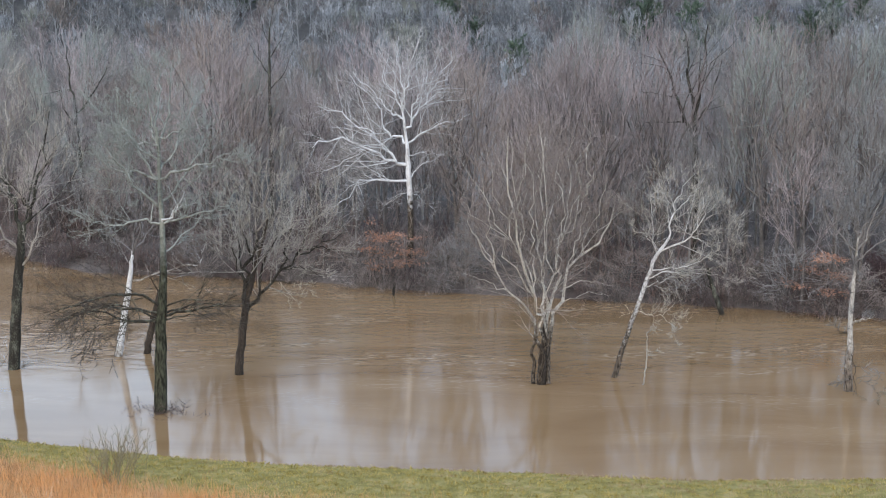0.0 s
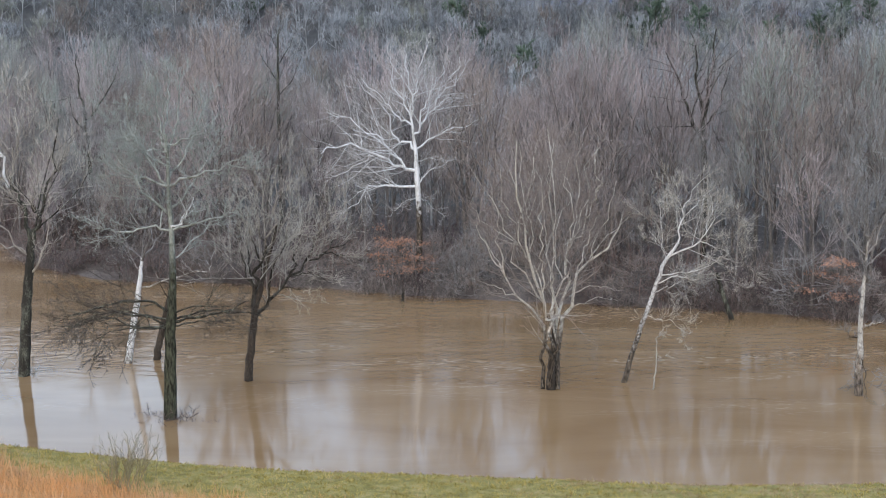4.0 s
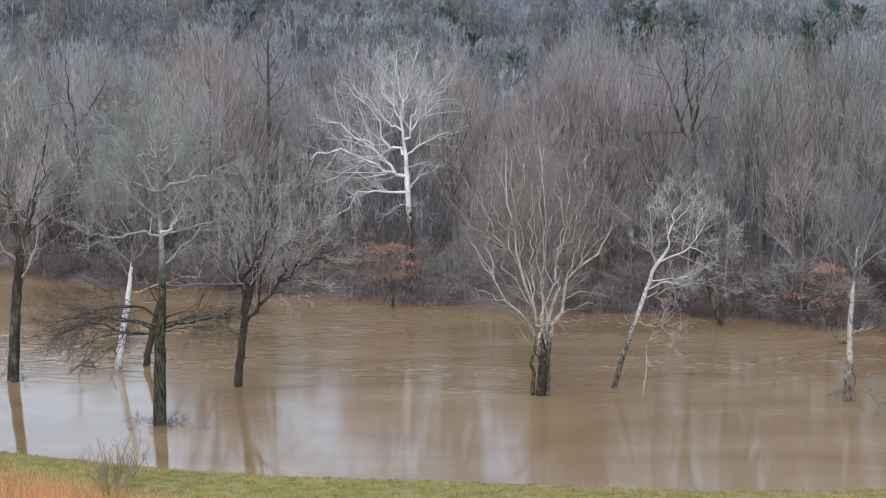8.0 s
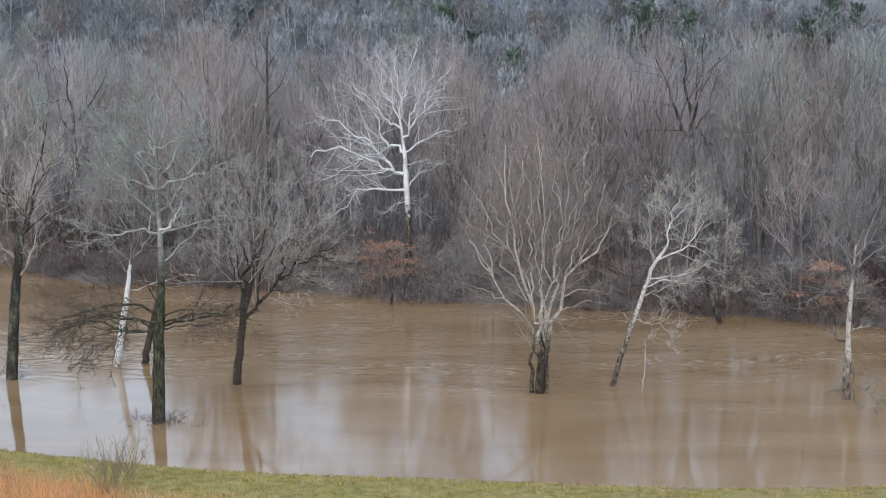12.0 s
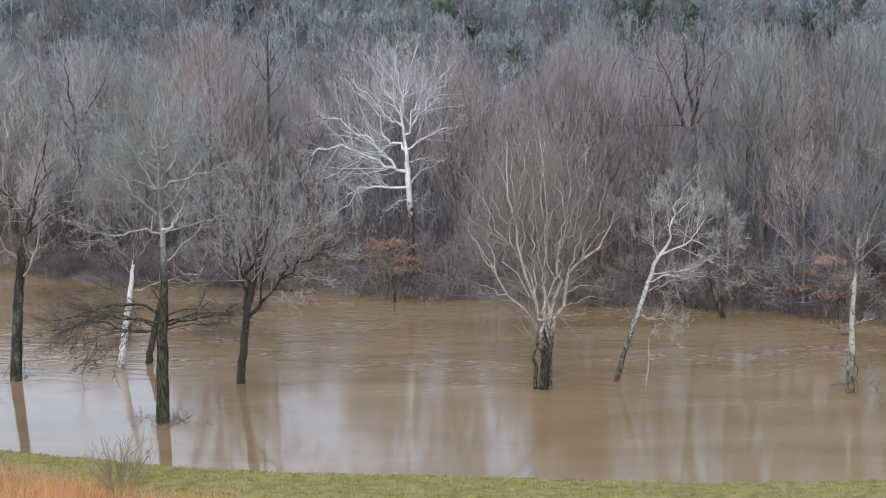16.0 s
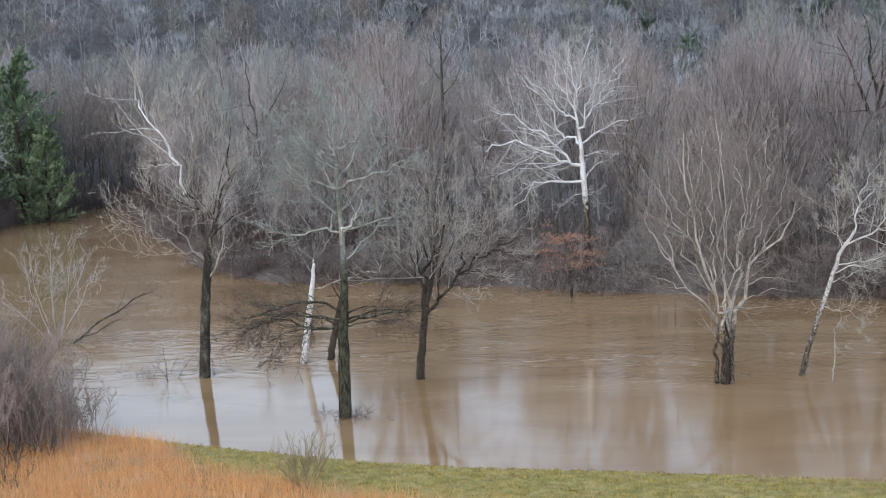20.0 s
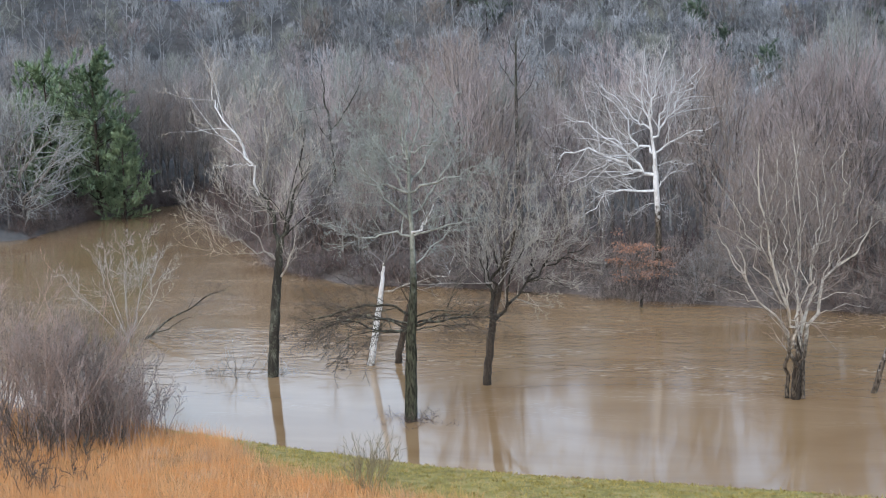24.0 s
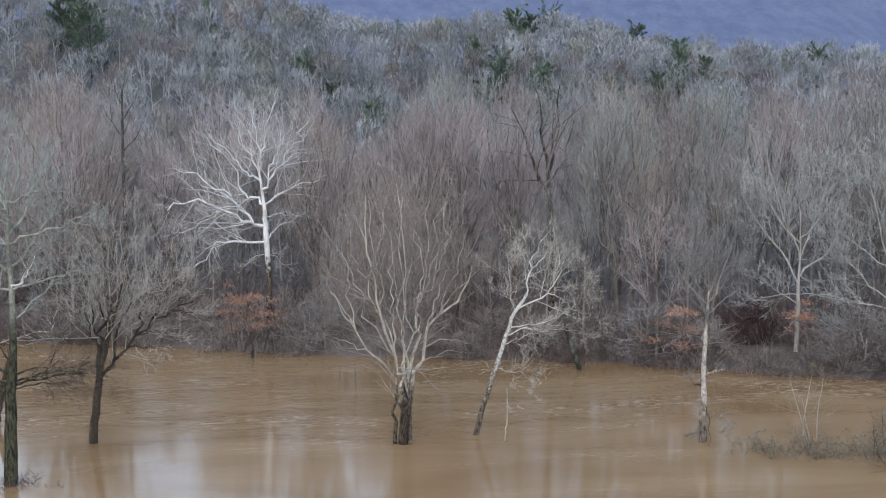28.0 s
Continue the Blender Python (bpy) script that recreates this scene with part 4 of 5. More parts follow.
# ---- the far wood: single trees along the bank ----
def wood_lines(rng, h, nl=14, k2=7, k3=5, s1=4, wide=0.34, first=0.28, twig_r=0.026, up=0.3, n1=5, n2=2, lean=0.06, out=(32, 70)):
    tr, rr = stretch_out(rng, np.zeros((1, 3)), np.array([[rng.normal(0, lean), rng.normal(0, lean), 1.0]]), np.array([h * 0.8]), np.array([0.011 * h + 0.02]), 7, 0.04, 0.1, 0.3)
    s, w, l, r = offshoots(rng, tr, rr, np.array([h]), nl, out, first, wide, 0.55)
    p1, r1 = stretch_out(rng, s, w, l, r, n1, 0.13, up)
    groups = [(p1, r1, s1)]
    if k2:
        s, w, l2, r = offshoots(rng, p1, r1, l, k2, (25, 60), 0.15, 0.5, 0.6, 0.5)
        p2, r2 = stretch_out(rng, s, w, l2, np.maximum(r, twig_r * 1.3), n2, 0.1, up * 0.6)
        groups.append((p2, r2, 3))
    else:
        p2, r2, l2 = p1, r1, l
    for pts, rad, ln, k in ((p2, r2, l2, k3), (tr, rr, np.array([h * 0.35]), 14)):
        s, w, l4, r = offshoots(rng, pts, rad, ln, k, (22, 60), 0.1, 0.55, 0.6, 0.5)
        p4, r4 = stretch_out(rng, s, w, l4, np.clip(r, twig_r, twig_r * 1.6), 2, 0.1, up * 0.3)
        groups.append((p4, r4 * 1.25, 1))
    return (tr, rr, 6), groups


def crown_lines(rng, h, wide, first=0.3, n1=8, n2=7, n3=12, s1=3, s2=1, twig_r=0.05, twig_len=0.1, low=-15, lift=0.2, crook=0.1, pts2=2, flat=1.0, thick=1.6):
    """A bare tree with a rounded crown: forking limbs that reach for an egg-shaped outline, and fine twigs at its rim. wide: the crown's half width."""
    top = h * 0.62
    tr, rr = stretch_out(rng, np.zeros((1, 3)), np.array([[rng.normal(0, 0.04), rng.normal(0, 0.04), 1.0]]), np.array([top]), np.array([0.009 * h + 0.03]), 5, 0.03, 0.1, 0.4)
    mid_z = (first * h + h) / 2
    egg = np.array([wide, wide * flat, h - mid_z])
    turn = np.arange(n1) * 2.4 + rng.uniform(0, 6.28) + rng.normal(0, 0.3, n1)
    rise = np.radians(low + (86 - low) * ((np.arange(n1) + rng.random(n1)) / n1) ** 0.9)
    out = np.column_stack([np.cos(turn) * np.cos(rise), np.sin(turn) * np.cos(rise), np.sin(rise)])
    end = out * egg * rng.uniform(0.55, 0.8, (n1, 1)) + (0, 0, mid_z)
    zs = np.clip(end[:, 2] - 0.28 * h * rng.uniform(0.6, 1.3, n1), first * h * 0.8, top * 0.98)
    start = np.stack([np.interp(zs, tr[0, :, 2], tr[0, :, k]) for k in range(3)], 1)
    n = 5 if s1 > 3 else 3
    t = np.linspace(0, 1, n)[None, :, None]
    ctrl = start * 0.5 + end * 0.5 + np.column_stack([out[:, :2] * wide * 0.12, np.full(n1, -0.02 * h)])
    p1 = (1 - t) ** 2 * start[:, None] + 2 * t * (1 - t) * ctrl[:, None] + t * t * end[:, None]
    p1[:, 1:] += rng.normal(0, crook * wide * 0.3, (n1, n - 1, 3))
    r1 = (0.0045 * h + 0.012) * np.linspace(1, 0.3, n)[None] * rng.uniform(0.75, 1.2, (n1, 1))
    # branches from each limb out to the rim of the crown
    f = rng.uniform(0.3, 1.0, (n1, n2))
    k = np.minimum((f * (n - 1)).astype(int), n - 2)
    w = (f * (n - 1) - k)[..., None]
    rows = np.arange(n1)[:, None]
    s2_ = (p1[rows, k] * (1 - w) + p1[rows, k + 1] * w).reshape(-1, 3)
    aim = unit(out[:, None] + rng.normal(0, 0.42, (n1, n2, 3))).reshape(-1, 3)
    e2 = aim * egg * rng.uniform(0.82, 1.06, (n1 * n2, 1)) + (0, 0, mid_z)
    tt = np.linspace(0, 1, pts2)[None, :, None]
    p2 = s2_[:, None] * (1 - tt) + e2[:, None] * tt
    if pts2 > 2:
        p2[:, 1:-1] += rng.normal(0, 0.07, (len(p2), pts2 - 2, 3)) * np.linalg.norm(e2 - s2_, axis=1)[:, None, None]
    l2 = np.linalg.norm(e2 - s2_, axis=1)
    r2 = np.full((len(p2), 1), twig_r * thick) * np.linspace(1, 0.5, pts2)[None]
    # twigs
    q0, w3, _, _ = offshoots(rng, p2, r2, l2, n3, (22, 75), 0.15, 0.5, 0.7)
    l3 = twig_len * h * rng.uniform(0.45, 1.1, len(q0))
    p3, r3 = stretch_out(rng, q0, w3 + (0, 0, lift), l3, np.full(len(q0), twig_r) * rng.uniform(0.7, 1.2, len(q0)), 2, 0.08, 0.2)
    return (tr, rr, 6 if s1 > 3 else 3), [(p1, r1, s1), (p2, r2, s2), (p3, r3, 1)]


def put_on_ground(x, y, turn, size=1.0, sink=0.25):
    return pose(x, y, float(height([(x, y)])[0]) - sink, 0, 0, turn) @ Matrix.Scale(size, 4)


def wide_tree(x, y, h, wide, seed, label, turn=0):
    """A broad old tree whose pale limbs arch out low over the water."""
    rng = np.random.default_rng(seed)
    root = new("tree")
    root.matrix_world = put_on_ground(x, y, turn)
    tagged(root, label, "tree")
    trunk, crown = crown_lines(rng, h, wide, 0.02, 22, 12, 15, 6, 3, 0.026, 0.09, -62, -0.22, 0.2, 4, thick=2.6)
    part("trunk", tube_mesh("trunk", [trunk], BARK_GREY), root)
    pts, rad, sides = crown[0]
    for k in range(len(pts)):
        part("limb", tube_mesh("limb", [(pts[k:k + 1], rad[k:k + 1] * 1.15, sides)], BARK_TAN), root)
    tagged(part("crown", tube_mesh("crown", crown[1:], TWIG_ASHEN), root), kind="stuff")


wide_tree(-106.5, 203, 23, 11, 28, "wide pale grey bare tree before evergreens on the far bend")
wide_tree(-114, 193, 14, 9, 30, "low pale grey bare tree overhanging water at the far bend")

def overhanging_shrub(x, y, h, wide, seed, twig):
    rng = np.random.default_rng(seed)
    root = new("shrub")
    root.matrix_world = put_on_ground(x, y, 0)
    tagged(root, "pale bare shrub arching over water at the far bank", "shrub", group="overhanging shrubs of the far bank")
    trunk, crown = crown_lines(rng, h, wide, 0.0, 14, 8, 12, 4, 3, 0.013, 0.13, -55, -0.1, 0.25, 3, thick=1.8)
    tagged(part("stem_clump", tube_mesh("stem_clump", [crown[0]], BARK_GREY), root), kind="stuff")
    tagged(part("crown", tube_mesh("crown", crown[1:], twig), root), kind="stuff")


for i, (x, y, h, wide) in enumerate([(1.2, 138.8, 6, 4), (-9.6, 144.4, 5.5, 3.4), (10, 135.9, 5, 3.6), (18.6, 134, 5.5, 3.8), (33.4, 128.4, 6.5, 4.2), (38.8, 126, 5.2, 3.6), (50.6, 119.6, 7, 4.6), (-27.5, 150.2, 5.5, 3.8), (23.8, 132.6, 4.6, 3), (-17, 147.2, 4.8, 3.2)]):
    overhanging_shrub(x, y, h, wide, 160 + i, (TWIG_GREY, TWIG_BROWN)[i % 2])

LOOKS = [("bare grey-twigged tree of the far wood", BARK_GREY, TWIG_GREY), ("bare tree with purplish-brown twigs on the far bank", BARK_WOOD, TWIG_PURPLE),
         ("bare brown-twigged tree of the far wood", BARK_WOOD, TWIG_BROWN), ("bare pale grey-green tree of the far wood", BARK_GREY, TWIG_LICHEN)]
KINDS = (0, 1, 1, 2, 0, 1, 1, 2, 2, 1, 3, 2, 1, 0)
rng = np.random.default_rng(5)
masters = []
for k in range(14):
    label, bark, twig = LOOKS[KINDS[k]]
    root = new("tree")
    tagged(root, label, "tree", group="trees of the far bank")
    h = rng.uniform(17, 21)
    trunk, crown = crown_lines(rng, h, h * rng.uniform(0.19, 0.27), rng.uniform(0.1, 0.3), 11, 9, 14, 4, 3, 0.0165, 0.09, -40, lift=0.08, pts2=3)
    part("trunk", tube_mesh("trunk", [trunk], bark), root)
    tagged(part("branchwork", tube_mesh("branchwork", [crown[0]], bark), root), kind="stuff")
    tagged(part("crown", tube_mesh("crown", crown[1:], twig), root), kind="stuff")
    masters.append(root)

# where the evergreens of the hillside stand: (degrees to the right, distance, size)
HILL_PINES = [(1.4, 311, 1.08, 3), (8.4, 328, 1.17, 4), (10.2, 328, 1.0, 3), (0.25, 336, 1.0, 4), (6.4, 289, 1.25, 3), (5.9, 285, 1.08, 4), (3.0, 303, 1.0, 3), (7.3, 345, 1.08, 4), (9.1, 373, 1.25, 3), (10.4, 416, 1.17, 4), (9.7, 376, 1.08, 3), (14.1, 426, 1.17, 3), (15.8, 368, 1.13, 5), (1.0, 439, 1.08, 4), (-9.6, 362, 1.25, 3), (-8.4, 344, 1.42, 4), (-8.9, 357, 1.25, 3), (-12, 404, 1.17, 4), (16.9, 356, 1.0, 5), (15.0, 334, 1.08, 3), (21.3, 403, 1.08, 4), (23.0, 439, 1.0, 3), (-3.7, 372, 1.0, 4), (15.9, 380, 0.87, 5), (4.1, 408, 0.92, 3), (13.0, 328, 0.92, 3), (-16.9, 424, 1.15, 5)]
PINES = [(-24.7, 250, 1.95, 0), (-26.5, 262, 2.15, 2), (-23.7, 247, 1.25, 1), (-27.6, 256, 1.6, 2), (-25.7, 266, 1.45, 2)] + HILL_PINES
PINE_SPOTS = np.array([(r * math.sin(radians(az)), r * math.cos(radians(az))) for az, r, size, form in PINES])
OPENINGS = [(-6.4, 0.7), (-4.6, 0.8), (-0.8, 0.65), (2.6, 0.5), (7.6, 0.6), (11.3, 0.6), (18.6, 0.45)]  # where the front of the wood is low: degrees to the right, half width
GREYS, BROWNISH = [k for k in range(14) if KINDS[k] in (0, 3)], [k for k in range(14) if KINDS[k] in (1, 2)]
spots, tries = [], 0
while len(spots) < 330 and tries < 30000:
    tries += 1
    az, r = (radians(rng.uniform(-30, 29)), rng.uniform(118, 300)) if len(spots) < 262 else (radians(rng.uniform(-30, -17)), rng.uniform(200, 310))
    p = np.array([(r * math.sin(az), r * math.cos(az))])
    if not inside(FAR, p, True)[0]:
        continue
    s = reach_of(FAR, p)[0]
    if s < 1.0 or s > 46 or any((p[0, 0] - q[0]) ** 2 + (p[0, 1] - q[1]) ** 2 < 10 for q in spots):
        continue
    if math.hypot(p[0, 0] + 3.3, p[0, 1] - 146) < 3.5 or (radians(-28.2) < az < radians(-22.9) and r < 268) or (s > 4 and ((abs(math.degrees(az) - 10.4) < 0.8 and r < 150) or (abs(math.degrees(az) + 7.4) < 0.8 and 158 < r < 176))) or (az > radians(18.8) and r < 137):
        continue
    spots.append((p[0, 0], p[0, 1], s))
for i, (x, y, s) in enumerate(spots):
    az = math.degrees(math.atan2(x, y))
    # the front of the wood is low where the sky shows in the water
    rise = 19 - 7 * max(math.exp(-((az - a) / w) ** 2) for a, w in OPENINGS)
    rise -= 3.2 * math.exp(-((az + 6.2) / 2.4) ** 2)
    rise = min(rise, 12.4 + 6.6 * float(smooth(-12.0, -9.0, az)))
    size = (0.92 if s < 4 else 1.16 if s < 10 else 1.25) * rng.uniform(0.85, 1.12) * (1 + 0.1 * math.sin(0.42 * x + 0.4) + 0.07 * math.sin(1.1 * x))
    size = min(size, max(0.3, (math.tan(radians(rise)) * math.hypot(x, y) - EYE) / 20 * rng.uniform(0.8, 1.1)))
    if -4.6 < az < 1.8 and math.hypot(x, y) < 147:
        size = min(size, 0.4)
    m = put_on_ground(x, y, rng.uniform(0, 360), size)
    if i < len(masters):
        masters[i].matrix_world = m
    else:
        copy_at(masters[rng.choice(GREYS if (az < -13 or az > 13) and rng.random() < 0.45 else BROWNISH if rng.random() < 0.8 else GREYS)], m)

# undergrowth along the waterline
bushes = []
for k in range(6):
    root = new("bush")
    tagged(root, "tangled bare brown bush at the far water's edge", "bush", group="bushes of the far bank")
    n = 22
    st = np.column_stack([rng.normal(0, 0.6, (n, 2)), np.zeros(n)])
    way = np.column_stack([rng.normal(0, 0.7, (n, 2)), rng.uniform(0.5, 1.3, n)])
    ln = rng.uniform(2.0, 4.6, n)
    p1, r1 = stretch_out(rng, st, way, ln, np.full(n, 0.045), 4, 0.2, -0.5)
    s, w, l2, r = offshoots(rng, p1, r1, ln, 8, (30, 80), 0.1, 0.45, 0.7, 0.4)
    p2, r2 = stretch_out(rng, s, w, l2, np.maximum(r, 0.02), 2, 0.2, -0.3)
    s, w, l3, r = offshoots(rng, p2, r2, l2, 5, (30, 80), 0.1, 0.6, 0.7, 0.3)
    p3, r3 = stretch_out(rng, s, w, l3, np.full(len(s), 0.02), 2, 0.2, -0.2)
    tagged(part("stem_clump", tube_mesh("stem_clump", [(p1, r1, 3)], BARK_WOOD), root), kind="stuff")
    tagged(part("crown", tube_mesh("crown", [(p2, np.clip(r2, 0.01, 0.018), 1), (p3, r3 * 0.6, 1)], (TWIG_SHRUB, TWIG_MAROON, TWIG_SHRUB, TWIG_BROWN, TWIG_SHRUB, TWIG_BROWN)[k]), root), kind="stuff")
    bushes.append(root)
undergrowth = []
for root in bushes[:4]:
    twin = copy_at(root, Matrix())
    twin.name = "sapling"
    undergrowth.append(tagged(twin, "tangled bare brown sapling under the far trees", "sapling", group="saplings under the far trees"))
seg = np.diff(FAR[3:18], axis=0)
run = np.hypot(*seg.T) * np.where(np.arange(len(seg)) == 13, 0.25, 1.0)
for kind, copies, near_off, far_off, small, large in ((bushes, 240, -0.5, 2.8, 0.65, 1.25), (undergrowth, 105, 3, 20, 1.3, 2.3)):
    for k in range(copies):
        i = rng.choice(len(seg), p=run / run.sum())
        x, y = FAR[3 + i] + seg[i] * rng.random() * (0.25 if i == 13 else 1.0)
        nx, ny = unit(np.array([-seg[i, 1], seg[i, 0]]))
        off = rng.uniform(near_off, far_off)
        if not inside(FAR, np.array([(x + nx * 2, y + ny * 2)]), True)[0]:
            nx, ny = -nx, -ny
        m = put_on_ground(x + nx * off, y + ny * off, rng.uniform(0, 360), rng.uniform(small, large))
        if k < len(kind):
            kind[k].matrix_world = m
        else:
            copy_at(kind[k % len(kind)], m)

# ---- the wood behind, up the hill ----
def hill_tree(h, wide, first, twig_r):
    trunk, crown = crown_lines(rng, h, wide, first, 8, 7, 14, 3, 1, twig_r, 0.125, -42, lift=0.0)
    return tubes([(trunk[0][:, ::2], trunk[1][:, ::2], 3)] + crown)


tall = [hill_tree(rng.uniform(16, 20), rng.uniform(3.2, 4.4), rng.uniform(0.12, 0.3), 0.038) for k in range(6)]
round_ = [hill_tree(rng.uniform(11, 14.5), rng.uniform(4.2, 5.8), rng.uniform(0.1, 0.25), 0.058) for k in range(10)]
vv, qq, tt, ti, base = [], [], [], [], 0
cells = [(az, r) for r in np.arange(172, 446, 6.9) for az in np.arange(-31, 30, math.degrees(7.2 / r))]
for az, r in cells:
    r = r + rng.uniform(-3.2, 3.2)
    az = radians(az) + rng.uniform(-3.2, 3.2) / r
    p = np.array([(r * math.sin(az), r * math.cos(az))])
    if not inside(FAR, p, True)[0] or reach_of(FAR, p)[0] < 44:
        continue
    if np.hypot(*(PINE_SPOTS - p[0]).T).min() < 4.5:
        continue
    on_hill = r + 14 * math.sin(az * 19) > 268
    group = round_ if on_hill else tall
    v, fs = group[rng.integers(len(group))]
    a, s = rng.uniform(0, 2 * math.pi), rng.uniform(0.8, 1.15)
    c_, s_ = math.cos(a) * s, math.sin(a) * s
    vv.append(np.column_stack([v[:, 0] * c_ - v[:, 1] * s_ + p[0, 0], v[:, 0] * s_ + v[:, 1] * c_ + p[0, 1], v[:, 2] * s + float(height(p)[0]) - 0.3]))
    # up the hill most trees take the greys with haze in their colour
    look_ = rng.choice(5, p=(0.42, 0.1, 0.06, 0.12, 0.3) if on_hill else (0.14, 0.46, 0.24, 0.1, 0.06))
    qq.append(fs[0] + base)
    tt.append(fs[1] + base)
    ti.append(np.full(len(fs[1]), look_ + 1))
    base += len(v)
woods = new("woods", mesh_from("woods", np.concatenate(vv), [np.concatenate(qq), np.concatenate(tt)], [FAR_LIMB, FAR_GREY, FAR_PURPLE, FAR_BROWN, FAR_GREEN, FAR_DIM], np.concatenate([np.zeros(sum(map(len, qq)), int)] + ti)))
tagged(woods, "dense leafless winter woods on the hillside", "woods", kind="stuff")


# ---- evergreens among the bare trees ----
def evergreen(rng, h, wide, n=50):
    """A cedar: layered boughs down to the ground, thick with short sprays."""
    tr, rr = stretch_out(rng, np.zeros((1, 3)), np.array([[0, 0, 1.0]]), np.array([h * 0.96]), np.array([0.012 * h + 0.05]), 6, 0.02, 0, 0.2)
    s, w, l, r = offshoots(rng, tr, rr, np.array([h]), n, (55, 92), 0.08, wide, 0.35)
    l = np.minimum(l, h * 0.33) * rng.uniform(0.75, 1.15, len(l))
    p1, r1 = stretch_out(rng, s, w, l, r, 4, 0.08, 0.35)
    s, w, l2, r = offshoots(rng, p1, r1, l, 6, (30, 60), 0.15, 0.45, 0.6, 0.4)
    p2, r2 = stretch_out(rng, s, w, l2, np.full(len(s), 0.05), 2, 0.05, 0.25)
    tufts = []
    for pts, k in ((p1, 26), (p2, 22)):
        s, w, l3, r = offshoots(rng, pts, np.full(pts.shape[:2], 0.1), np.full(len(pts), 1.0), k, (20, 80), 0.1, 0.55, 1.0, 0.3)
        tufts.append((*stretch_out(rng, s, w + (0, 0, 0.25), l3, np.full(len(s), 0.085), 2, 0.1, 0.3), 1))
    return (tr, rr, 6), [(p1, r1, 3)], tufts


pines = []
for k, (h, wide, n, round_top) in enumerate([(15, 0.27, 85, 0), (15, 0.25, 85, 0), (12, 0.42, 60, 1), (12, 0.42, 50, 1), (12, 0.48, 45, 1), (15, 0.25, 60, 0)]):
    root = new("evergreen_tree")
    tagged(root, "round-topped green cedar among the bare trees" if round_top else "dark green cone-shaped cedar among the bare trees", "evergreen", group="evergreens on the hillside")
    trunk, limbs, tufts = evergreen(rng, h, wide, n)
    part("trunk", tube_mesh("trunk", [trunk], BARK_BROWN), root)
    tagged(part("branchwork", tube_mesh("branchwork", limbs, BARK_BROWN), root), kind="stuff")
    tagged(part("foliage", tube_mesh("foliage", tufts, NEEDLES if k < 3 else FAR_NEEDLES), root), kind="stuff")
    pines.append(root)
first = {}
for i, (az, r, size, form) in enumerate(PINES):
    m = put_on_ground(r * math.sin(radians(az)), r * math.cos(radians(az)), 37 * i, size)
    if form in first:
        copy_at(pines[form], m)
    else:
        first[form] = pines[form]
        pines[form].matrix_world = m


# ---- saplings that keep their copper leaves ----
def leaf_faces(rng, pts, size):
    n = len(pts)
    u, v = unit(rng.normal(0, 1, (n, 3)) * [1, 1, 0.35]), unit(rng.normal(0, 1, (n, 3)) * [1, 1, 0.5])
    s = rng.uniform(0.6, 1.2, (n, 1)) * size
    quad = np.stack([pts - u * s, pts + v * s * 0.5, pts + u * s, pts - v * s * 0.5], 1)
    return quad.reshape(-1, 3), [np.arange(4 * n).reshape(n, 4)]


def beech(x, y, h, seed):
    rng = np.random.default_rng(seed)
    root = new("beech_sapling")
    root.matrix_world = put_on_ground(x, y, 0)
    tagged(root, "young beech holding copper-brown dead leaves on the far bank", "sapling", group="copper-leaved saplings")
    trunk, crown = wood_lines(rng, h, nl=16, k2=5, k3=2, wide=0.42, first=0.35, up=-0.25, twig_r=0.015, out=(60, 95))
    part("trunk", tube_mesh("trunk", [trunk], BARK_GREY), root)
    tagged(part("branchwork", tube_mesh("branchwork", crown, TWIG_BROWN), root), kind="stuff")
    pts = np.concatenate([crown[1][0].reshape(-1, 3), crown[2][0].reshape(-1, 3)])
    pts = pts[np.sin(pts[:, 2] * 4 + pts[:, 0] * 0.7) + 0.5 * np.sin(pts[:, 0] * 2.3 + pts[:, 1] * 1.7) > 0.25]
    pts = np.repeat(pts, 9, 0) + rng.normal(0, 1, (len(pts) * 9, 3)) * (0.42, 0.42, 0.07)
    v, f = leaf_faces(rng, pts[rng.random(len(pts)) < 0.85], 0.13)
    tagged(part("foliage", mesh_from("foliage", v, f, [COPPER]), root), kind="stuff")


for x, y, h, seed in ((-6.4, 142.6, 7.5, 31), (-3.9, 141.9, 6.5, 32), (36.3, 127.6, 6.8, 33), (48.6, 125.4, 6.2, 35)):
    beech(x, y, h, seed)

# ---- the near bank ----
def tuft_field(name, label, cat, pts, hmin, hmax, wide, mat, seed, lean=0.25, lumps=0.25):
    rng = np.random.default_rng(seed)
    n = len(pts)
    base = np.column_stack([pts, height(pts) - 0.02])
    lump = np.sin(pts[:, 0] * 4.3 + 2 * np.sin(pts[:, 1] * 2.9)) * np.sin(pts[:, 1] * 5.1 + 1.7 * np.sin(pts[:, 0] * 2.3))
    h = rng.uniform(hmin, hmax, n) * (1 + lumps * lump)
    tip = base + np.column_stack([rng.normal(0, lean, (n, 2)) * h[:, None], h])
    a = rng.uniform(0, math.pi, n)
    side = np.column_stack([np.cos(a), np.sin(a), np.zeros(n)]) * wide
    mid = base * 0.45 + tip * 0.55 + np.column_stack([rng.normal(0, 0.04, (n, 2)) * h[:, None], h * 0.04])
    v = np.stack([base - side, base + side, mid + side * 0.7, mid - side * 0.7, tip], 1).reshape(-1, 3)
    o = np.arange(n)[:, None] * 5
    ob = new(name, mesh_from(name, v, [o + np.array([[0, 1, 2, 3]]), o + np.array([[3, 2, 4]])], [mat], smooth_faces=False))
    return tagged(ob, label, cat, kind="stuff")


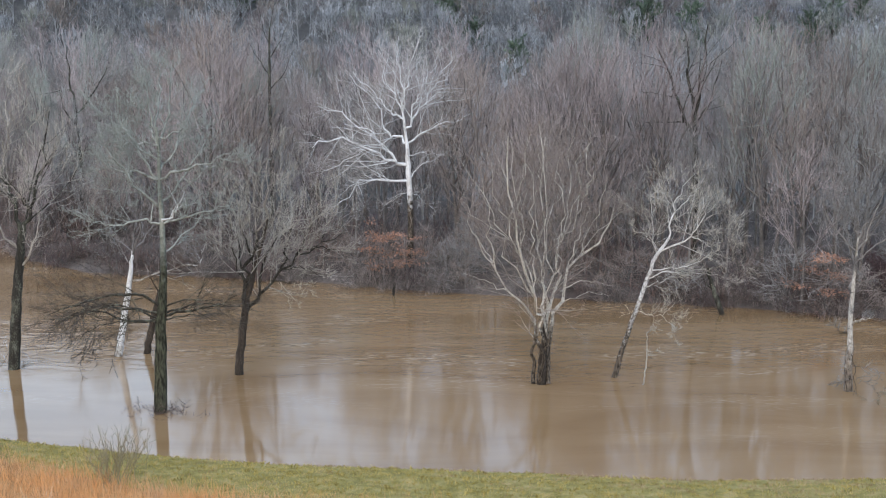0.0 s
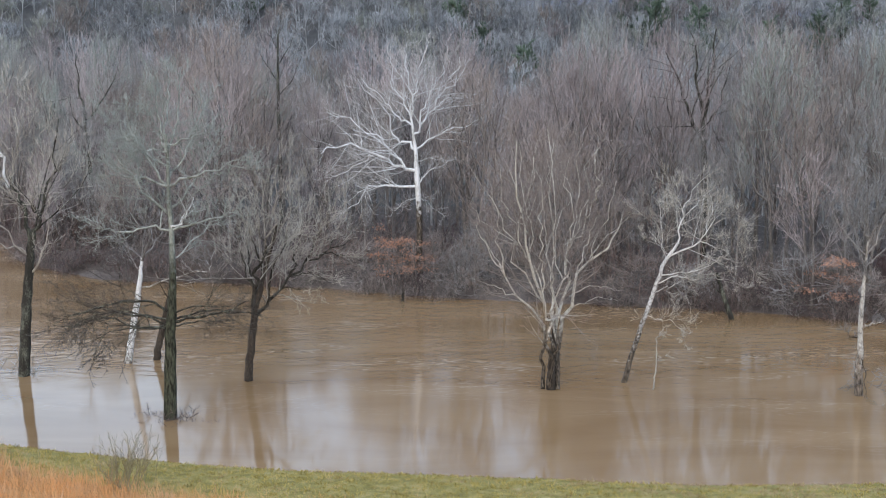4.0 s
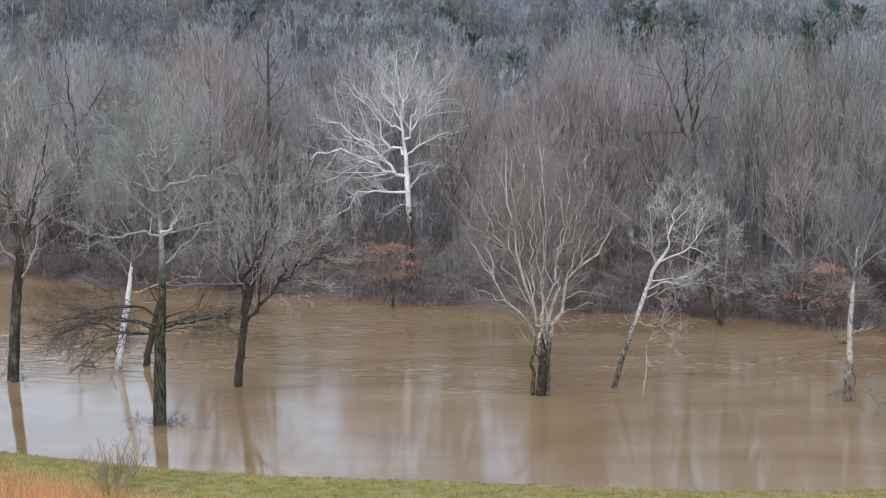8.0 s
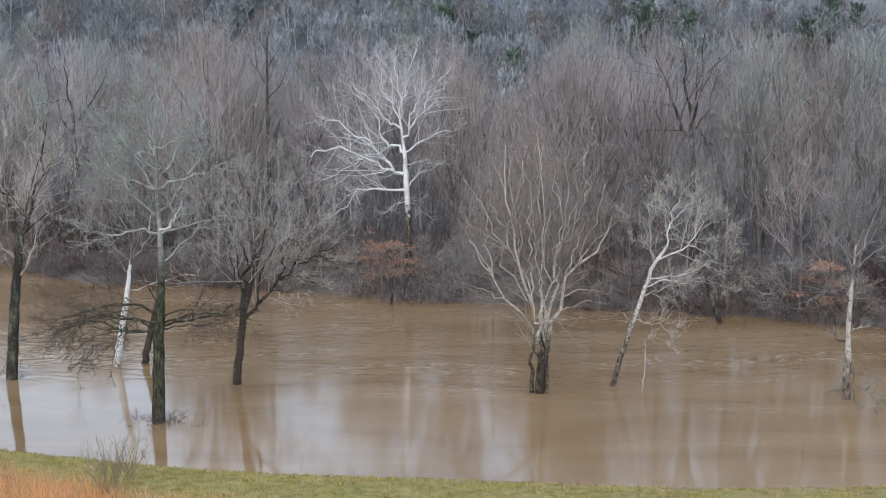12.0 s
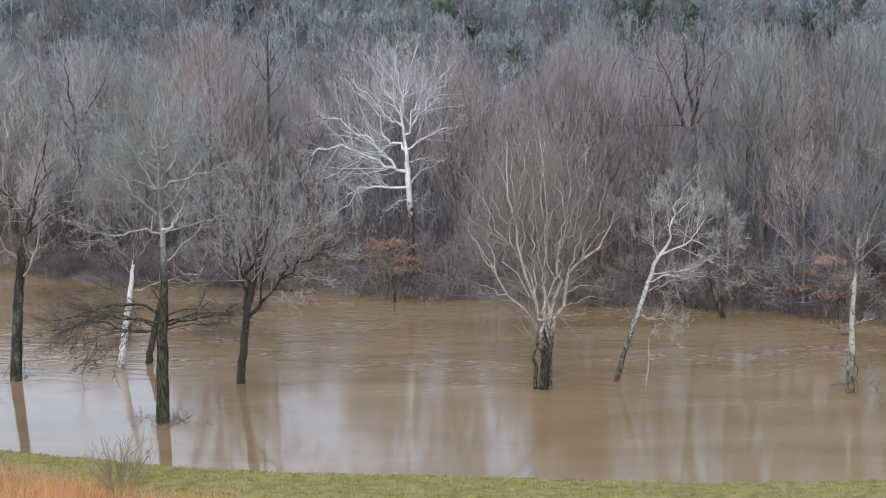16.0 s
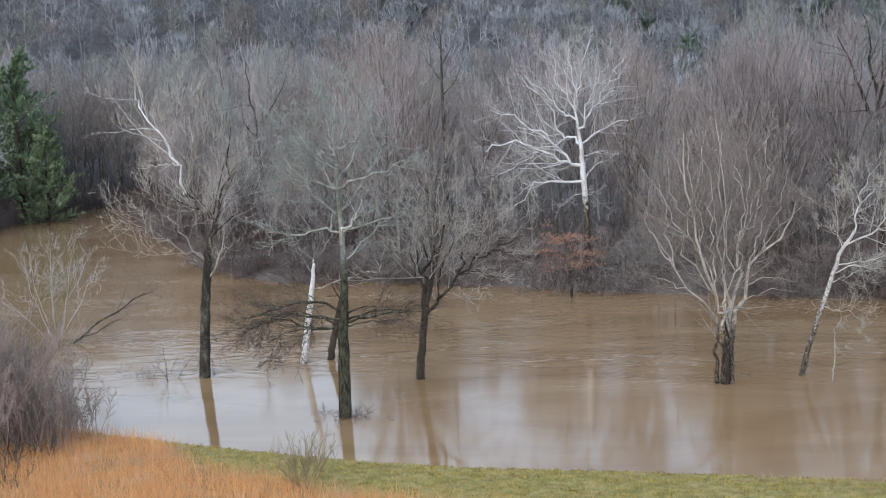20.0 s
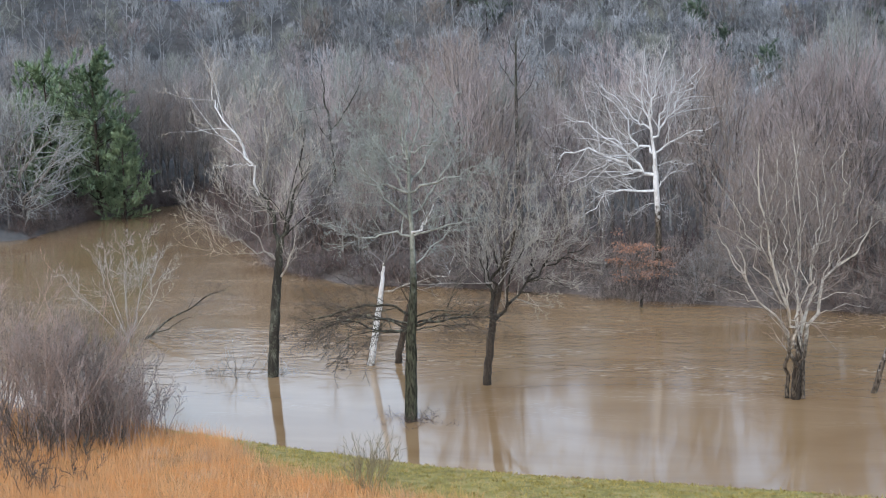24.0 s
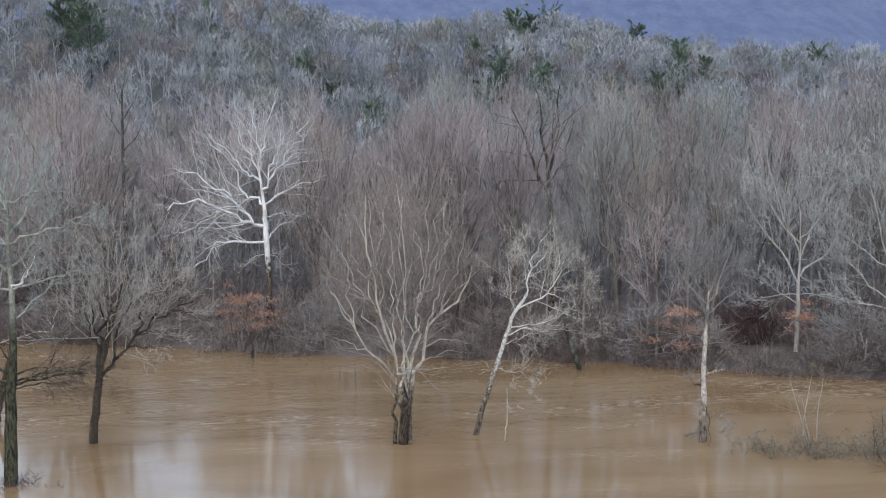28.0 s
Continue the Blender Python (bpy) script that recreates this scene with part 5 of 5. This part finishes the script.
def bank_points(rng, n, x0, x1, s0, s1, clump=0.0):
    x = rng.uniform(x0, x1, n)
    s = rng.uniform(s0, s1, n)
    y = np.interp(x, NEAR[:, 0], NEAR[:, 1]) - s
    return np.column_stack([x, y]) + rng.normal(0, clump or 1e-6, (n, 2)), s


rng = np.random.default_rng(8)
gpts, gs = bank_points(rng, 70000, -40, 34, 0.05, 10)
gpts = gpts[gs < np.interp(gpts[:, 0], BROOM_X, BROOM_S) + rng.normal(0, 0.5, len(gs))]
gpts = gpts[np.sin(gpts[:, 0] * 2.1 + np.sin(gpts[:, 1] * 1.7)) * np.sin(gpts[:, 1] * 2.6 + gpts[:, 0] * 0.6) + rng.normal(0, 0.6, len(gpts)) > -0.5]
dry = (np.sin(gpts[:, 0] * 0.9 + 2 * np.sin(gpts[:, 1] * 0.7)) * np.sin(gpts[:, 1] * 1.1 + 0.5) + np.clip((gpts[:, 0] - 4) / 22, -0.3, 0.9) + rng.normal(0, 0.35, len(gpts))) > 0.62
tuft_field("grass", "short yellow-green winter grass on the river bank", "grass", gpts[~dry], 0.05, 0.17, 0.02, BLADE, 41, 0.55, 0.7)
tuft_field("dry_grass", "short dead tan grass among the green of the bank", "grass", gpts[dry], 0.05, 0.17, 0.02, BLADE_DRY, 43, 0.6, 0.7)
bpts, bs = bank_points(rng, 100000, -52, 0, 0.5, 29)
dens = np.sin(bpts[:, 0] * 1.1 + np.sin(bpts[:, 1] * 0.9) * 2) * np.sin(bpts[:, 1] * 1.3 + 0.7)
bpts = bpts[(bs > np.interp(bpts[:, 0], BROOM_X, BROOM_S) + rng.normal(0, 0.4, len(bs))) & (dens + rng.normal(0, 0.5, len(bs)) > -0.6)]
tuft_field("tall_grass", "tall orange broomsedge grass on the near slope", "grass", bpts, 0.3, 1.2, 0.01, BROOM, 42, 0.34, 0.45)


def thicket(x, y, h, n, seed, mat, twig, label, k=(7, 4), name="thicket_shrub", seeds=False, spread=0.25, group="", stem=0.006, t0=0.3, bushy=(20, 50), lift=0.5, fine=0.013):
    rng = np.random.default_rng(seed)
    root = new(name)
    root.matrix_world = put_on_ground(x, y, 0, sink=0.1)
    tagged(root, label, "shrub", group=group)
    st = np.column_stack([rng.normal(0, 0.5, (n, 2)), np.zeros(n)])
    ln = rng.uniform(0.6, 1.0, n) * h
    p1, r1 = stretch_out(rng, st, np.column_stack([rng.normal(0, spread, (n, 2)), np.ones(n)]), ln, np.full(n, stem * h + 0.005), 7, 0.09, 0.05)
    s, w, l2, r = offshoots(rng, p1, r1, ln, k[0], bushy, t0, 0.3, 0.6, 0.3)
    p2, r2 = stretch_out(rng, s, w, l2, np.maximum(r, fine), 4, 0.12, lift)
    s, w, l3, r = offshoots(rng, p2, r2, l2, k[1], (bushy[0], bushy[1] + 5), 0.15, 0.5, 0.7, 0.2)
    p3, r3 = stretch_out(rng, s, w, l3, np.full(len(s), fine), 2, 0.1, 0.3)
    tagged(part("stem_clump", tube_mesh("stem_clump", [(p1, r1, 5)], mat), root), kind="stuff")
    tagged(part("crown", tube_mesh("crown", [(p2, r2, 3), (p3, r3, 3)], twig), root), kind="stuff")
    if seeds:
        tips = p3[rng.random(len(p3)) < 0.3][:, 1]
        v, f = leaf_faces(rng, np.repeat(tips, 2, 0) + rng.normal(0, 0.05, (2 * len(tips), 3)), 0.07)
        tagged(part("seed_head_cover", mesh_from("seed_head_cover", v, f, [TWIG_DARK]), root), kind="stuff")
    return root


for i in range(34):
    x, y = (rng.uniform(-48, -36.2), rng.uniform(75, 84.5)) if i < 14 else (rng.uniform(-42.5, -35.2), rng.uniform(78, 84.5))
    thicket(x, y, rng.uniform(6.5, 9.5) * (0.5 if x > -36.4 else 0.78 if x > -37.8 else 1.02 if x > -39 else 1.16 if x > -41 else 1.3), 7, 50 + i, TWIG_THICKET, (TWIG_THICKET, TWIG_BROWN, TWIG_THICKET)[i % 3], "dense dark bare thicket shrub among orange grass", seeds=True, group="thicket on the near slope", stem=0.0042, t0=0.42, k=(10, 6), bushy=(25, 60))
for i in range(16):
    thicket(rng.uniform(-44, -36.2), rng.uniform(79.5, 85.5), rng.uniform(3, 4.6), 9, 200 + i, TWIG_THICKET, TWIG_THICKET, "low dense reddish-brown thicket shrub above orange grass", seeds=True, group="thicket on the near slope", stem=0.0045, t0=0.12, k=(10, 6), bushy=(25, 65))
for i, (x, y, h) in enumerate([(-41.5, 76.5, 4.5), (-39.6, 75.2, 3.8), (-37.6, 76.8, 4.2), (-38.4, 73.6, 3.2), (-35.6, 77.4, 2.6), (-42.8, 74.2, 4.4), (-36.2, 74.4, 2.2), (-37.4, 69.0, 2.8), (-35.4, 66.2, 2.4), (-36.8, 64.0, 2.6), (-33.8, 63.4, 1.8), (-38.6, 70.6, 3.0), (-34.4, 69.6, 1.7)]):
    thicket(x, y, h, 8, 90 + i, BARK_BROWN, TWIG_DARK, "thin dark bare shrub standing in orange grass", seeds=True, group="thicket on the near slope", stem=0.005)
thicket(-18.1, 72.3, 3.4, 40, 80, TWIG_SAPLING, TWIG_SAPLING, "small thin bare brown sapling clump on the grass bank", name="sapling_clump", stem=0.003, fine=0.0095, spread=0.3)
for i, (x, y, h) in enumerate([(-18.8, 90.2, 1.05), (-20.0, 90.4, 1.0), (-36.6, 103.2, 3.4), (-37.8, 103.8, 2.8), (32.2, 94, 1.6), (34.6, 92.3, 2.6), (36.0, 91.8, 1.8), (37.4, 91.4, 2.2), (38.8, 91, 1.7), (40.4, 90.4, 3.4), (41.8, 90, 4.2), (43.4, 89.6, 3.8), (33.3, 93.2, 1.5), (37.1, 96.0, 7.0)]):
    thicket(x, y, h - float(height([(x, y)])[0]), (34 if i < 2 else 7 if i < 4 else 15) if i < 13 else 4, 100 + i, BARK_TAN if i in (13,) else BARK_BROWN, TWIG_SHRUB if i < 2 else TWIG_GREY if i < 4 else TWIG_OLIVE, "small bare bush standing half drowned in flood water", name="drowned_bush", spread=0.42 if i < 13 else 0.08, group="bushes in the flood water", k=(14, 9) if i < 2 else (6, 4) if i < 4 else (9, 7), t0=0.45, bushy=(35, 85), lift=-0.1, seeds=4 < i < 13, fine=0.007 if i < 2 else 0.013)
for i, (x, y) in enumerate([(43.6, 129.5), (45.2, 129.0), (44.4, 130.4)]):
    thicket(x, y, 5.6, 26, 140 + i, BARK_BROWN, TWIG_MAROON, "dense dark maroon bush on the far bank", name="dark_bush", spread=0.5, group="dark bushes on the far bank", k=(12, 8), t0=0.15, bushy=(35, 85), lift=0.1, fine=0.02)
